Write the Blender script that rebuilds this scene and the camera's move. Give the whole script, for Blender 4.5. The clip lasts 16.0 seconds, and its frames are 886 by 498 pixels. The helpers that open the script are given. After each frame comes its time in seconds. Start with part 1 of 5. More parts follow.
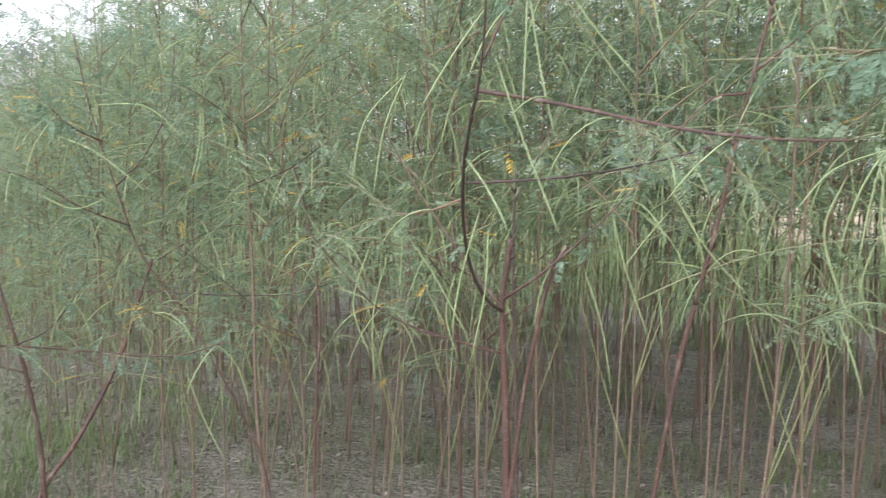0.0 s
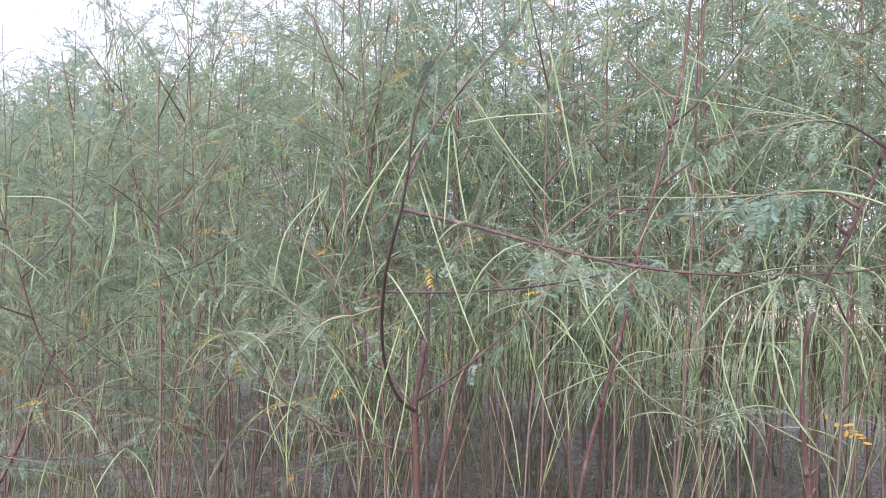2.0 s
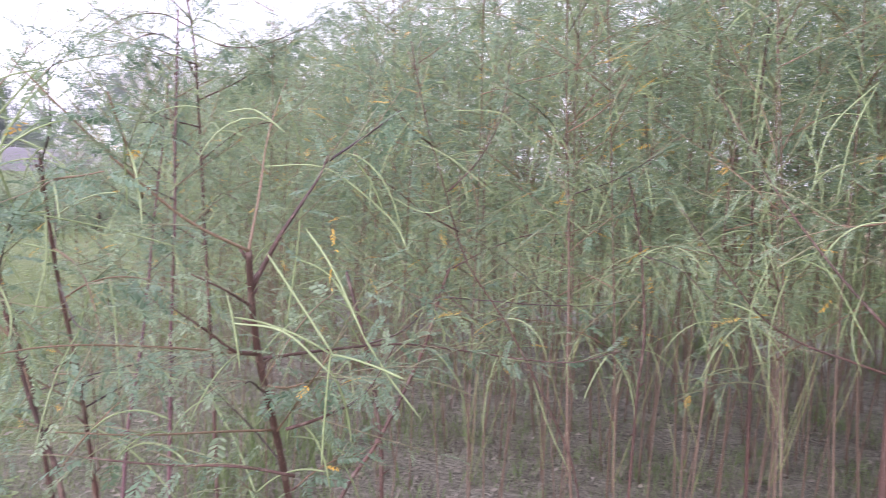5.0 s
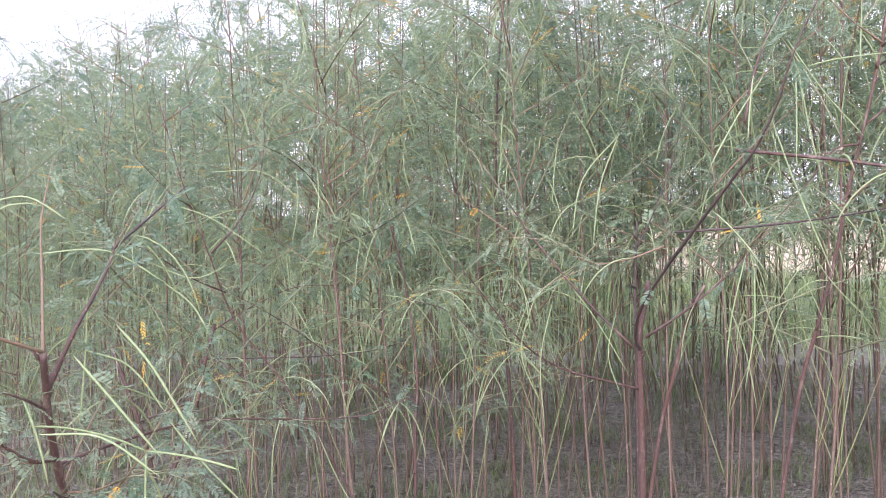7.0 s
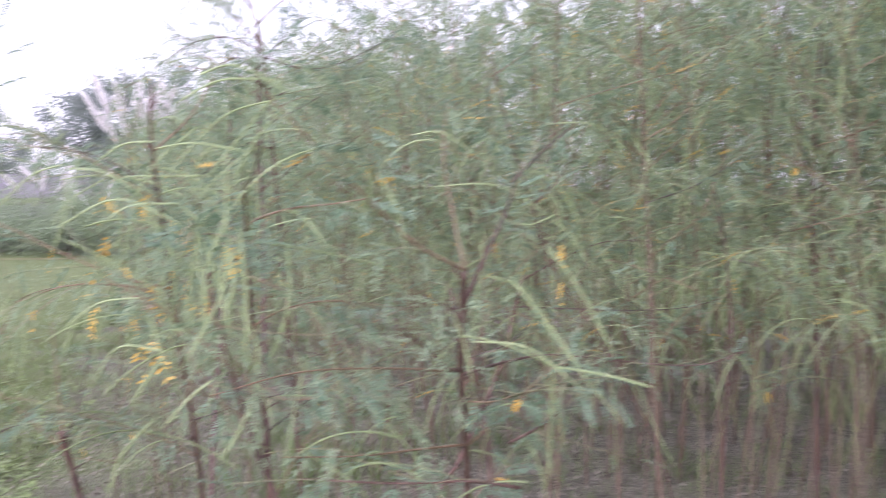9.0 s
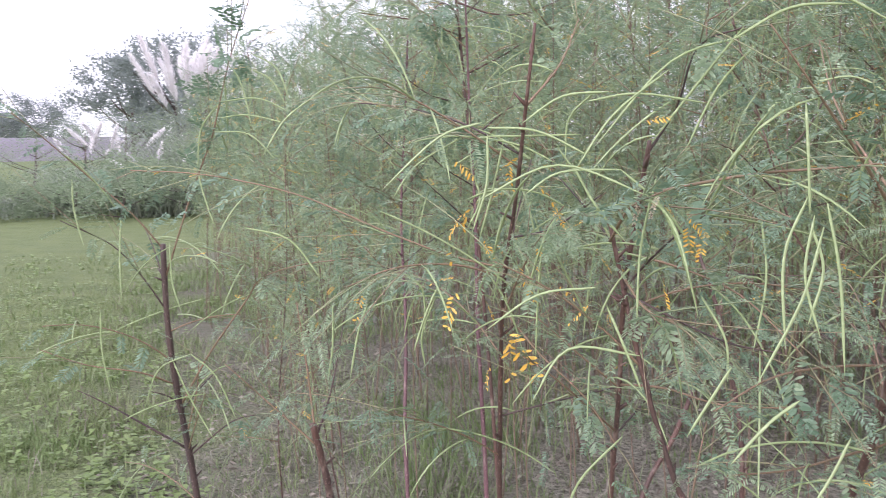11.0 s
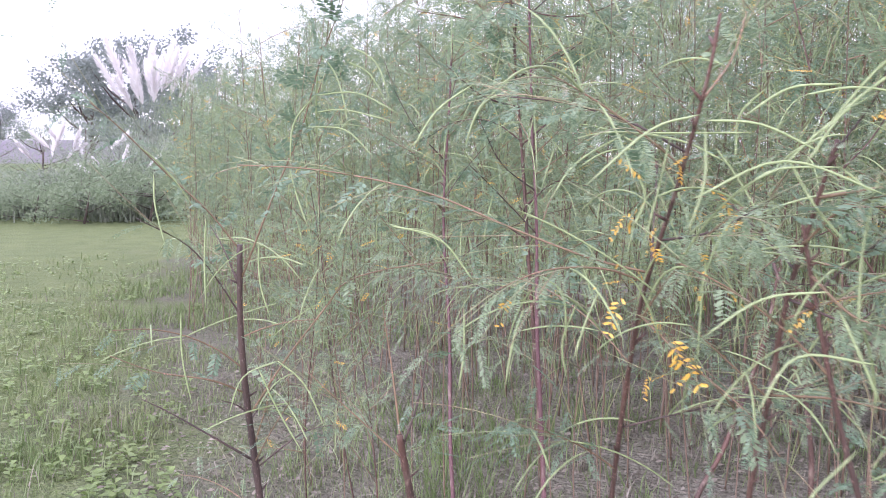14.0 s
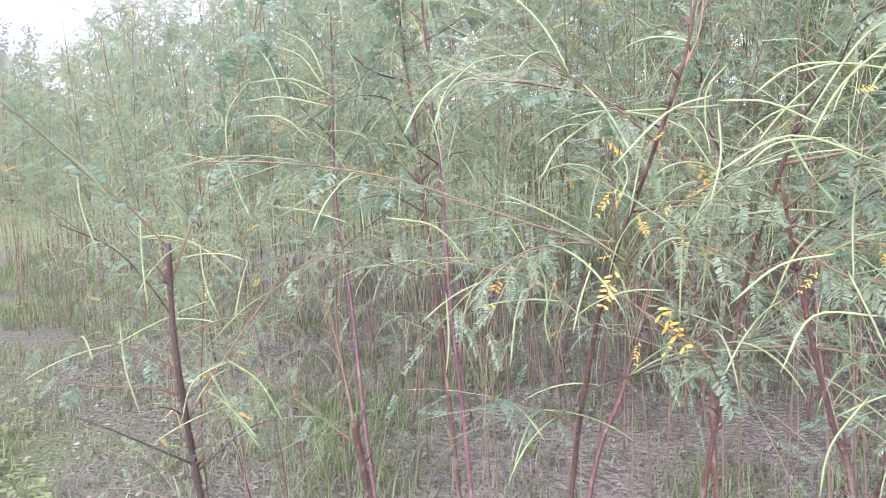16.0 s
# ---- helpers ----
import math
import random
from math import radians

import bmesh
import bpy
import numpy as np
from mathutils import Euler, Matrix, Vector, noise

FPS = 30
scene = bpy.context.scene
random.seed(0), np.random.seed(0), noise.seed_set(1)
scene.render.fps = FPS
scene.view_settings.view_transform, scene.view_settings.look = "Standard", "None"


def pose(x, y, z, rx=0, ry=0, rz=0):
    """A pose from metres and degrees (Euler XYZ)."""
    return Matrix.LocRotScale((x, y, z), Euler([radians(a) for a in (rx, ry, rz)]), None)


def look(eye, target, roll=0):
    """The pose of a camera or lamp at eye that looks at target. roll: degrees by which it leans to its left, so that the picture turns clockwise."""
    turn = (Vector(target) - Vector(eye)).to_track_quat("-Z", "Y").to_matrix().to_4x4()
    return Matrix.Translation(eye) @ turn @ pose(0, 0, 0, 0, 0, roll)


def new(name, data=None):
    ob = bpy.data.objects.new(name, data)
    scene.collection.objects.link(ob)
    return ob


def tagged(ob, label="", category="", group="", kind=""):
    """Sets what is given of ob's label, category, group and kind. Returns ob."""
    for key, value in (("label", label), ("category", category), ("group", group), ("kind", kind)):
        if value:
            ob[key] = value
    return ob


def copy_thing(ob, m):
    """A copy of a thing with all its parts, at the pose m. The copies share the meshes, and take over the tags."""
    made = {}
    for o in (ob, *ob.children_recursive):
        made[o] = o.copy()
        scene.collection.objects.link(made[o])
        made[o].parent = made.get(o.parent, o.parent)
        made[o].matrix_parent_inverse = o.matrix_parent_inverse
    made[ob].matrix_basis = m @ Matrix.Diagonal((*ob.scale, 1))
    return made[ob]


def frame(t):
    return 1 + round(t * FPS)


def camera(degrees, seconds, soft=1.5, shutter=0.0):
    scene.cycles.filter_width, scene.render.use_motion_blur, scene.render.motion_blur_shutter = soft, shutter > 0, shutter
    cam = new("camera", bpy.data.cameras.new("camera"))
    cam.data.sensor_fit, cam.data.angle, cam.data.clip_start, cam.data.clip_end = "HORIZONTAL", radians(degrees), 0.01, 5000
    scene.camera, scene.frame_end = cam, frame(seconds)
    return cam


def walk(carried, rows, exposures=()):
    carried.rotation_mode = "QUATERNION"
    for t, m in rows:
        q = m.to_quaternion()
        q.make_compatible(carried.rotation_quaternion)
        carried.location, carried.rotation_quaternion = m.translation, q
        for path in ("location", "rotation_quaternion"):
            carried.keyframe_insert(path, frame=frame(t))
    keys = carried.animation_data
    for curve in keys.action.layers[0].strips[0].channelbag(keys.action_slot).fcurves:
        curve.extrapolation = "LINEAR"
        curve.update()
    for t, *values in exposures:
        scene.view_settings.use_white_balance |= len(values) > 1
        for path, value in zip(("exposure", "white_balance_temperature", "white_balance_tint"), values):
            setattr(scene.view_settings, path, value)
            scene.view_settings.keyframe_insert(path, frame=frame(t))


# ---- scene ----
cam = camera(52.0, 16.0, soft=0.8, shutter=0.42)
PATH = [
    (0, (0.209, 0.322, 1.607), (-0.398, 2.009, 1.439), 1.0),
    (0.5, (0.222, 0.305, 1.656), (-0.285, 2.027, 1.517), 1.3),
    (1, (0.219, 0.283, 1.682), (-0.218, 2.028, 1.611), 1.9),
    (1.5, (0.209, 0.279, 1.681), (-0.216, 2.028, 1.643), 2.1),
    (2, (0.191, 0.261, 1.676), (-0.237, 2.009, 1.662), 2.2),
    (2.5, (0.177, 0.246, 1.666), (-0.267, 1.991, 1.661), 2.3),
    (3, (0.129, 0.219, 1.651), (-0.419, 1.933, 1.611), 2.6),
    (3.5, (0.029, 0.144, 1.627), (-0.686, 1.795, 1.552), 2.5),
    (4, (-0.101, 0.103, 1.587), (-0.998, 1.657, 1.444), 2.5),
    (4.2, (-0.197, 0.087, 1.550), (-1.161, 1.599, 1.398), 2.6),
    (6.3, (-0.552, 0.045, 1.626), (-0.836, 1.819, 1.527), -0.2),
    (6.5, (-0.557, 0.023, 1.632), (-0.825, 1.800, 1.542), -0.7),
    (7, (-0.570, -0.003, 1.627), (-0.832, 1.777, 1.554), -1.5),
    (7.5, (-0.593, -0.019, 1.623), (-0.874, 1.758, 1.558), -2.0),
    (8, (-0.617, -0.042, 1.616), (-0.947, 1.726, 1.553), -1.8),
    (8.5, (-0.668, -0.074, 1.607), (-1.103, 1.671, 1.535), -1.1),
    (9, (-0.803, -0.135, 1.571), (-1.506, 1.517, 1.450), 0.1),
    (9.5, (-0.967, -0.101, 1.529), (-1.905, 1.427, 1.384), 1.2),
    (9.7, (-1.068, -0.076, 1.522), (-2.031, 1.439, 1.389), 1.8),
    (11.8, (-1.468, -0.169, 1.606), (-2.081, 1.506, 1.360), -1.5),
    (12, (-1.477, -0.177, 1.601), (-2.080, 1.501, 1.358), -1.3),
    (12.5, (-1.501, -0.204, 1.603), (-2.108, 1.474, 1.363), -1.0),
    (13, (-1.517, -0.233, 1.598), (-2.149, 1.439, 1.384), -0.5),
    (13.5, (-1.569, -0.254, 1.582), (-2.248, 1.401, 1.381), -0.1),
    (14, (-1.709, -0.170, 1.560), (-2.386, 1.487, 1.373), 0.2),
    (14.5, (-1.808, -0.102, 1.566), (-2.334, 1.608, 1.366), -0.5),
    (15, (-1.848, -0.146, 1.578), (-2.252, 1.594, 1.357), -1.1),
    (15.5, (-1.902, -0.199, 1.579), (-2.231, 1.555, 1.344), -1.6),
    (16, (-1.942, -0.238, 1.596), (-2.279, 1.510, 1.334), -2.7),
]
EXPOSURES = [(0.0, 0.55, 5930, 15), (0.5, 0.78, 5700, 22), (1.0, 0.88, 5600, 27), (1.5, 0.74, 5600, 31), (2.5, 0.65, 5680, 34), (4.0, 0.58, 5850, 35), (7.0, 0.77, 5720, 32), (8.5, 0.7, 5700, 34), (9.5, 0.38, 5900, 31),
             (12.0, 0.57, 5800, 25), (13.0, 0.82, 5660, 31), (14.0, 0.69, 5710, 33), (15.0, 0.82, 5750, 36), (16.0, 1.04, 5710, 33)]
walk(cam, [(t, look(e, a, r)) for t, e, a, r in PATH], EXPOSURES)

# ---- sky and light: a bright, thinly overcast late afternoon ----
world = bpy.data.worlds.new("sky")
scene.world = world
world.use_nodes = True
wn, wl = world.node_tree.nodes, world.node_tree.links
wn.clear()
sky = wn.new("ShaderNodeTexSky")
sky.sky_type = "NISHITA"
sky.sun_disc = False
sky.sun_elevation, sky.sun_rotation = radians(27), radians(158)
sky.air_density, sky.dust_density = 1.0, 4.0
cloud = wn.new("ShaderNodeMix")
cloud.data_type = "RGBA"
cloud.inputs["Factor"].default_value = 0.8
cloud.inputs["B"].default_value = (9.6, 9.4, 9.5, 1)
background = wn.new("ShaderNodeBackground")
background.inputs["Strength"].default_value = 0.15
world_out = wn.new("ShaderNodeOutputWorld")
wl.new(sky.outputs["Color"], cloud.inputs["A"])
wl.new(cloud.outputs["Result"], background.inputs["Color"])
wl.new(background.outputs["Background"], world_out.inputs["Surface"])

sun = new("sun", bpy.data.lights.new("sun", "SUN"))
sun.data.energy, sun.data.angle, sun.data.color = 2.3, radians(20), (1.0, 0.96, 0.92)
sun.matrix_basis = look((-4, -8, 5.4), (0, 2, 0))


# ---- materials ----
def ramp_mix(nt, fac, a, b):
    m = nt.nodes.new("ShaderNodeMix")
    m.data_type = "RGBA"
    nt.links.new(fac, m.inputs["Factor"])
    for key, v in (("A", a), ("B", b)):
        if isinstance(v, tuple):
            m.inputs[key].default_value = (*v, 1)
        else:
            nt.links.new(v, m.inputs[key])
    return m.outputs["Result"]


def noise_of(nt, scale, detail=4.0, low=0.35, high=0.65, stretch=None):
    co = nt.nodes.new("ShaderNodeTexCoord")
    src = co.outputs["Object"]
    if stretch:
        mp = nt.nodes.new("ShaderNodeMapping")
        mp.inputs["Scale"].default_value = stretch
        nt.links.new(src, mp.inputs["Vector"])
        src = mp.outputs["Vector"]
    n = nt.nodes.new("ShaderNodeTexNoise")
    n.inputs["Scale"].default_value, n.inputs["Detail"].default_value = scale, detail
    nt.links.new(src, n.inputs["Vector"])
    r = nt.nodes.new("ShaderNodeMapRange")
    r.inputs["From Min"].default_value, r.inputs["From Max"].default_value = low, high
    nt.links.new(n.outputs["Fac"], r.inputs["Value"])
    return r.outputs["Result"]


def blank(name):
    m = bpy.data.materials.new(name)
    m.use_nodes = True
    return m, m.node_tree, m.node_tree.nodes["Principled BSDF"]


def bump(nt, bsdf, height, strength, distance):
    b = nt.nodes.new("ShaderNodeBump")
    b.inputs["Strength"].default_value, b.inputs["Distance"].default_value = strength, distance
    nt.links.new(height, b.inputs["Height"])
    nt.links.new(b.outputs["Normal"], bsdf.inputs["Normal"])


def bark_mat(name, base, other, per_plant=None, rough=0.6, young=None, worn=None):
    """Thin bark: two tones in long streaks, fine lenticels, one tone per plant."""
    m, nt, bsdf = blank(name)
    col = ramp_mix(nt, noise_of(nt, 9, 5, 0.35, 0.65, (1, 1, 0.25)), base, other)
    if young:
        # young wood higher up is darker and redder
        co = nt.nodes.new("ShaderNodeTexCoord")
        sep = nt.nodes.new("ShaderNodeSeparateXYZ")
        nt.links.new(co.outputs["Object"], sep.inputs["Vector"])
        up = nt.nodes.new("ShaderNodeMapRange")
        up.inputs["From Min"].default_value, up.inputs["From Max"].default_value = 0.9, 1.7
        nt.links.new(sep.outputs["Z"], up.inputs["Value"])
        col = ramp_mix(nt, up.outputs["Result"], col, young)
    if per_plant:
        info = nt.nodes.new("ShaderNodeNewGeometry")
        col = ramp_mix(nt, info.outputs["Random Per Island"], col, per_plant)
    if worn:
        col = ramp_mix(nt, noise_of(nt, 38, 5, 0.56, 0.72, (1, 1, 0.4)), col, worn)
    speck = noise_of(nt, 260, 2, 0.62, 0.72, (1, 1, 0.5))
    col = ramp_mix(nt, speck, col, tuple(min(1, 1.8 * c + 0.05) for c in base))
    nt.links.new(col, bsdf.inputs["Base Color"])
    bsdf.inputs["Roughness"].default_value = rough
    bump(nt, bsdf, noise_of(nt, 180, 3), 0.4, 0.002)
    return m


def leaf_mat(name, a, b, tip=None, through_light=0.35, rough=0.44):
    """Thin leaves: a tone per leaflet, a drift over the crown, light passing through."""
    m, nt, bsdf = blank(name)
    geo = nt.nodes.new("ShaderNodeNewGeometry")
    col = ramp_mix(nt, geo.outputs["Random Per Island"], a, b)
    col = ramp_mix(nt, noise_of(nt, 3.0, 3, 0.4, 0.75), col, tip or tuple(0.75 * c for c in b))
    fine = noise_of(nt, 120, 2, 0.55, 0.8)
    col = ramp_mix(nt, fine, col, tuple(min(1, 1.25 * c) for c in b))
    nt.links.new(col, bsdf.inputs["Base Color"])
    bsdf.inputs["Roughness"].default_value = rough
    bsdf.inputs["Specular IOR Level"].default_value = 0.5
    tr = nt.nodes.new("ShaderNodeBsdfTranslucent")
    nt.links.new(col, tr.inputs["Color"])
    mix = nt.nodes.new("ShaderNodeMixShader")
    mix.inputs["Fac"].default_value = through_light
    nt.links.new(bsdf.outputs["BSDF"], mix.inputs[1])
    nt.links.new(tr.outputs["BSDF"], mix.inputs[2])
    nt.links.new(mix.outputs["Shader"], nt.nodes["Material Output"].inputs["Surface"])
    return m


BARK_RED = bark_mat("reddish_bark", (0.115, 0.062, 0.046), (0.07, 0.044, 0.036), worn=(0.22, 0.165, 0.13))
BARK_DARK = bark_mat("dark_bark", (0.09, 0.06, 0.05), (0.055, 0.04, 0.036))
BARK_TAN = bark_mat("tan_bark", (0.215, 0.165, 0.115), (0.15, 0.115, 0.08), (0.15, 0.1, 0.07), young=(0.11, 0.072, 0.05))
BARK_PURPLE = bark_mat("purple_red_bark", (0.15, 0.075, 0.08), (0.095, 0.05, 0.052), worn=(0.24, 0.18, 0.15))
TWIG = bark_mat("green_red_twig", (0.28, 0.27, 0.15), (0.24, 0.16, 0.11), (0.25, 0.31, 0.16))
TWIG_RED = bark_mat("red_twig", (0.24, 0.12, 0.09), (0.17, 0.1, 0.07), (0.2, 0.17, 0.09))
LEAF = leaf_mat("leaflet_green", (0.15, 0.23, 0.125), (0.37, 0.47, 0.3), (0.25, 0.345, 0.2), 0.45)
LEAF_BLUE = leaf_mat("leaflet_grey_green", (0.115, 0.2, 0.12), (0.27, 0.38, 0.265), (0.17, 0.265, 0.155), 0.42)
LEAF_YELLOW = leaf_mat("leaflet_yellow", (0.76, 0.46, 0.06), (0.82, 0.57, 0.13), (0.76, 0.42, 0.07))
LEAF_PALE = leaf_mat("leaflet_pale_dry", (0.45, 0.42, 0.3), (0.5, 0.48, 0.38), (0.5, 0.36, 0.2))
POD = leaf_mat("pod_green", (0.25, 0.335, 0.14), (0.37, 0.45, 0.235), (0.24, 0.32, 0.13), 0.15, 0.4)
SHOOT = leaf_mat("green_shoot", (0.24, 0.28, 0.11), (0.28, 0.33, 0.15), (0.28, 0.24, 0.12), 0.05, 0.5)
GRASS = leaf_mat("grass_blade", (0.15, 0.225, 0.08), (0.23, 0.305, 0.13), (0.24, 0.27, 0.125))
TUFT = leaf_mat("tuft_blade", (0.13, 0.2, 0.07), (0.22, 0.29, 0.12), (0.17, 0.23, 0.09))
WEED = leaf_mat("weed_leaf", (0.17, 0.25, 0.075), (0.27, 0.36, 0.13), (0.22, 0.29, 0.1))
DRY = leaf_mat("dry_litter", (0.2, 0.175, 0.14), (0.31, 0.28, 0.23), (0.15, 0.13, 0.11), 0.1, 0.8)
STRAW = leaf_mat("bleached_straw", (0.28, 0.265, 0.2), (0.41, 0.385, 0.31), (0.23, 0.21, 0.16), 0.1, 0.8)
# far reeds: distance haze is mixed into this greyed blade colour
HAZY_REED = leaf_mat("hazy_reed_blade", (0.25, 0.3, 0.22), (0.34, 0.39, 0.3), (0.33, 0.35, 0.29), 0.5)
PLUME = leaf_mat("silky_plume", (0.86, 0.85, 0.85), (0.9, 0.88, 0.87), (0.82, 0.79, 0.8), 0.4)
SHRUB = leaf_mat("shrub_leaf", (0.19, 0.26, 0.15), (0.29, 0.36, 0.23), (0.24, 0.3, 0.2), 0.45)
# distant crowns: leaf colour lightened and greyed to paint in the haze
HAZY_LEAF = leaf_mat("hazy_tree_leaf", (0.22, 0.26, 0.24), (0.28, 0.32, 0.29), (0.24, 0.28, 0.27))
BANK = bark_mat("grey_violet_bank", (0.2, 0.185, 0.215), (0.16, 0.15, 0.165), rough=0.9)


def ground_mat():
    """Bare dark soil inside the crop, weedy turf outside it, straw-pale stubble farther off."""
    m, nt, bsdf = blank("ground_soil_and_turf")
    geo = nt.nodes.new("ShaderNodeNewGeometry")
    sep = nt.nodes.new("ShaderNodeSeparateXYZ")
    nt.links.new(geo.outputs["Position"], sep.inputs["Vector"])

    def lin(a, b, c, lo, hi):
        """0 to 1 while a x + b y + c goes from lo to hi, with a ragged edge."""
        d = nt.nodes.new("ShaderNodeVectorMath")
        d.operation = "DOT_PRODUCT"
        d.inputs[1].default_value = (a, b, 0)
        nt.links.new(geo.outputs["Position"], d.inputs[0])
        ragged = nt.nodes.new("ShaderNodeMath")
        ragged.operation = "MULTIPLY_ADD"
        nt.links.new(noise_of(nt, 0.9, 5), ragged.inputs[0])
        ragged.inputs[1].default_value = 1.2
        nt.links.new(d.outputs["Value"], ragged.inputs[2])
        r = nt.nodes.new("ShaderNodeMapRange")
        r.inputs["From Min"].default_value, r.inputs["From Max"].default_value = lo - c, hi - c
        nt.links.new(ragged.outputs["Value"], r.inputs["Value"])
        return r.outputs["Result"]

    soil = ramp_mix(nt, noise_of(nt, 7, 6), (0.14, 0.13, 0.1), (0.25, 0.235, 0.185))
    soil = ramp_mix(nt, noise_of(nt, 45, 5, 0.45, 0.7), soil, (0.34, 0.32, 0.26))
    pale_earth = ramp_mix(nt, noise_of(nt, 11, 6), (0.19, 0.175, 0.13), (0.13, 0.14, 0.09))
    soil = ramp_mix(nt, lin(-0.8, -0.6, 0, 0.2, 1.8), soil, pale_earth)
    turf = ramp_mix(nt, noise_of(nt, 2.2, 6), (0.105, 0.15, 0.045), (0.16, 0.2, 0.07))
    turf = ramp_mix(nt, noise_of(nt, 30, 4, 0.45, 0.7), turf, (0.19, 0.23, 0.1))
    straw = ramp_mix(nt, noise_of(nt, 0.5, 6), (0.5, 0.4, 0.26), (0.6, 0.5, 0.36))
    col = ramp_mix(nt, lin(-0.8, -0.6, 0, 2.0, 3.1), soil, turf)
    col = ramp_mix(nt, lin(0, 1, 0, 10.4, 11.8), col, turf)
    straw_on = nt.nodes.new("ShaderNodeMath")
    straw_on.operation = "MULTIPLY"
    nt.links.new(lin(0, 1, 0, 20, 25), straw_on.inputs[0])
    nt.links.new(lin(1, 0.25, 0, 4, 10), straw_on.inputs[1])
    col = ramp_mix(nt, straw_on.outputs["Value"], col, straw)
    nt.links.new(col, bsdf.inputs["Base Color"])
    bsdf.inputs["Roughness"].default_value = 0.95
    bump(nt, bsdf, noise_of(nt, 28, 6), 0.8, 0.03)
    return m


GROUND = ground_mat()


# ---- mesh helpers ----
class Buf:
    """Collects geometry for one mesh."""

    def __init__(self):
        self.v, self.f, self.m, self.n = [], [], [], 0

    def add(self, verts, faces, mat=0):
        self.v.append(np.asarray(verts, float).reshape(-1, 3))
        self.f.extend([tuple(i + self.n for i in face) for face in faces])
        self.m.extend([mat] * len(faces))
        self.n += len(self.v[-1])

    def mesh(self, name, mats, smooth=True):
        me = bpy.data.meshes.new(name)
        me.from_pydata(np.concatenate(self.v).tolist() if self.v else [], [], self.f)
        for mat in mats:
            me.materials.append(mat)
        me.polygons.foreach_set("material_index", self.m)
        if smooth:
            me.polygons.foreach_set("use_smooth", [True] * len(self.f))
        return me


def smooth_line(pts, per=4):
    """A Catmull-Rom line through a few points."""
    p = [Vector(q) for q in pts]
    if len(p) < 3:
        return [p[0].lerp(p[-1], i / per) for i in range(per + 1)]
    p = [p[0] * 2 - p[1]] + p + [p[-1] * 2 - p[-2]]
    out = []
    for a, b, c, d in zip(p, p[1:], p[2:], p[3:]):
        for i in range(per):
            t = i / per
            out.append(0.5 * (2 * b + (c - a) * t + (2 * a - 5 * b + 4 * c - d) * t * t + (3 * b - a - 3 * c + d) * t ** 3))
    return out + [p[-2]]


def tube(buf, line, r0, r1, sides=6, mat=0, knobs=0.0, rng=None):
    """A round tapering stem along a line; knobs swell it unevenly."""
    n = len(line)
    base = buf.n
    verts, faces = [], []
    u = None
    for i, p in enumerate(line):
        d = (line[min(i + 1, n - 1)] - line[max(i - 1, 0)]).normalized()
        u = d.orthogonal().normalized() if u is None else (u - d * u.dot(d)).normalized()
        w = d.cross(u)
        r = r0 + (r1 - r0) * i / (n - 1)
        if knobs and rng:
            r *= 1 + rng.uniform(-knobs, knobs)
        for k in range(sides):
            a = 2 * math.pi * k / sides
            verts.append(p + (u * math.cos(a) + w * math.sin(a)) * r)
    for i in range(n - 1):
        for k in range(sides):
            k2 = (k + 1) % sides
            faces.append((i * sides + k, i * sides + k2, (i + 1) * sides + k2, (i + 1) * sides + k))
    faces.append(tuple(range((n - 1) * sides, n * sides)))
    faces.append(tuple(reversed(range(sides))))
    buf.add([tuple(v) for v in verts], faces, mat)


def leaf_shape(pairs, length, leaflet, width, arch, fold, rng, rich=False, shed=0.05, seg=4):
    """One pinnate leaf along +x, arching down, as verts and faces; its rib has seg lengths."""
    v, f = [], []

    def at(s):
        x = length * s
        return np.array((x, 0.0, -arch * length * s * s))

    for i in range(seg + 1):
        c = at(i / seg)
        w = 0.0011 * (1 - 0.6 * i / seg)
        v += [c + (0, w, 0), c + (0, -w * 0.5, w * 0.9), c + (0, -w * 0.5, -w * 0.9)]
    for i in range(seg):
        for k in range(3):
            a, b = i * 3 + k, i * 3 + (k + 1) % 3
            f.append((a, b, b + 3, a + 3))
    for i in range(pairs):
        s = 0.14 + 0.86 * (i + 0.5) / pairs
        for side in (1, -1):
            if rng.random() < shed:
                continue
            ll = leaflet * (0.75 + 0.45 * math.sin(math.pi * min(1, s * 0.95 + 0.03))) * rng.uniform(0.85, 1.1)
            ww = width * rng.uniform(0.85, 1.15)
            sweep = radians(rng.uniform(52, 74))
            dip = fold + rng.uniform(-0.25, 0.25)
            d = np.array((math.cos(sweep), side * math.sin(sweep) * math.cos(dip), -math.sin(sweep) * math.sin(dip)))
            across = np.array((math.sin(sweep), -side * math.cos(sweep) * math.cos(dip), 0.25 * rng.uniform(-1, 1)))
            c = at(s)
            n0 = len(v)
            if rich:
                v += [c, c + d * ll * 0.3 + across * ww * 0.5, c + d * ll * 0.8 + across * ww * 0.45, c + d * ll,
                      c + d * ll * 0.8 - across * ww * 0.45, c + d * ll * 0.3 - across * ww * 0.5]
                f += [(n0, n0 + 1, n0 + 2, n0 + 5), (n0 + 2, n0 + 3, n0 + 4, n0 + 5)]
            else:
                v += [c, c + d * ll * 0.5 + across * ww * 0.5, c + d * ll, c + d * ll * 0.5 - across * ww * 0.5]
                f += [(n0, n0 + 1, n0 + 2, n0 + 3)]
    return np.array(v), f


def leaf_set(seed, pairs, leaflet, width, rich, shed=0.05, seg=4):
    rng = random.Random(seed)
    return [leaf_shape(pairs, 1.0, leaflet, width, rng.uniform(0.02, 0.4), rng.uniform(0.0, 0.7), rng, rich, shed, seg) for _ in range(6)]


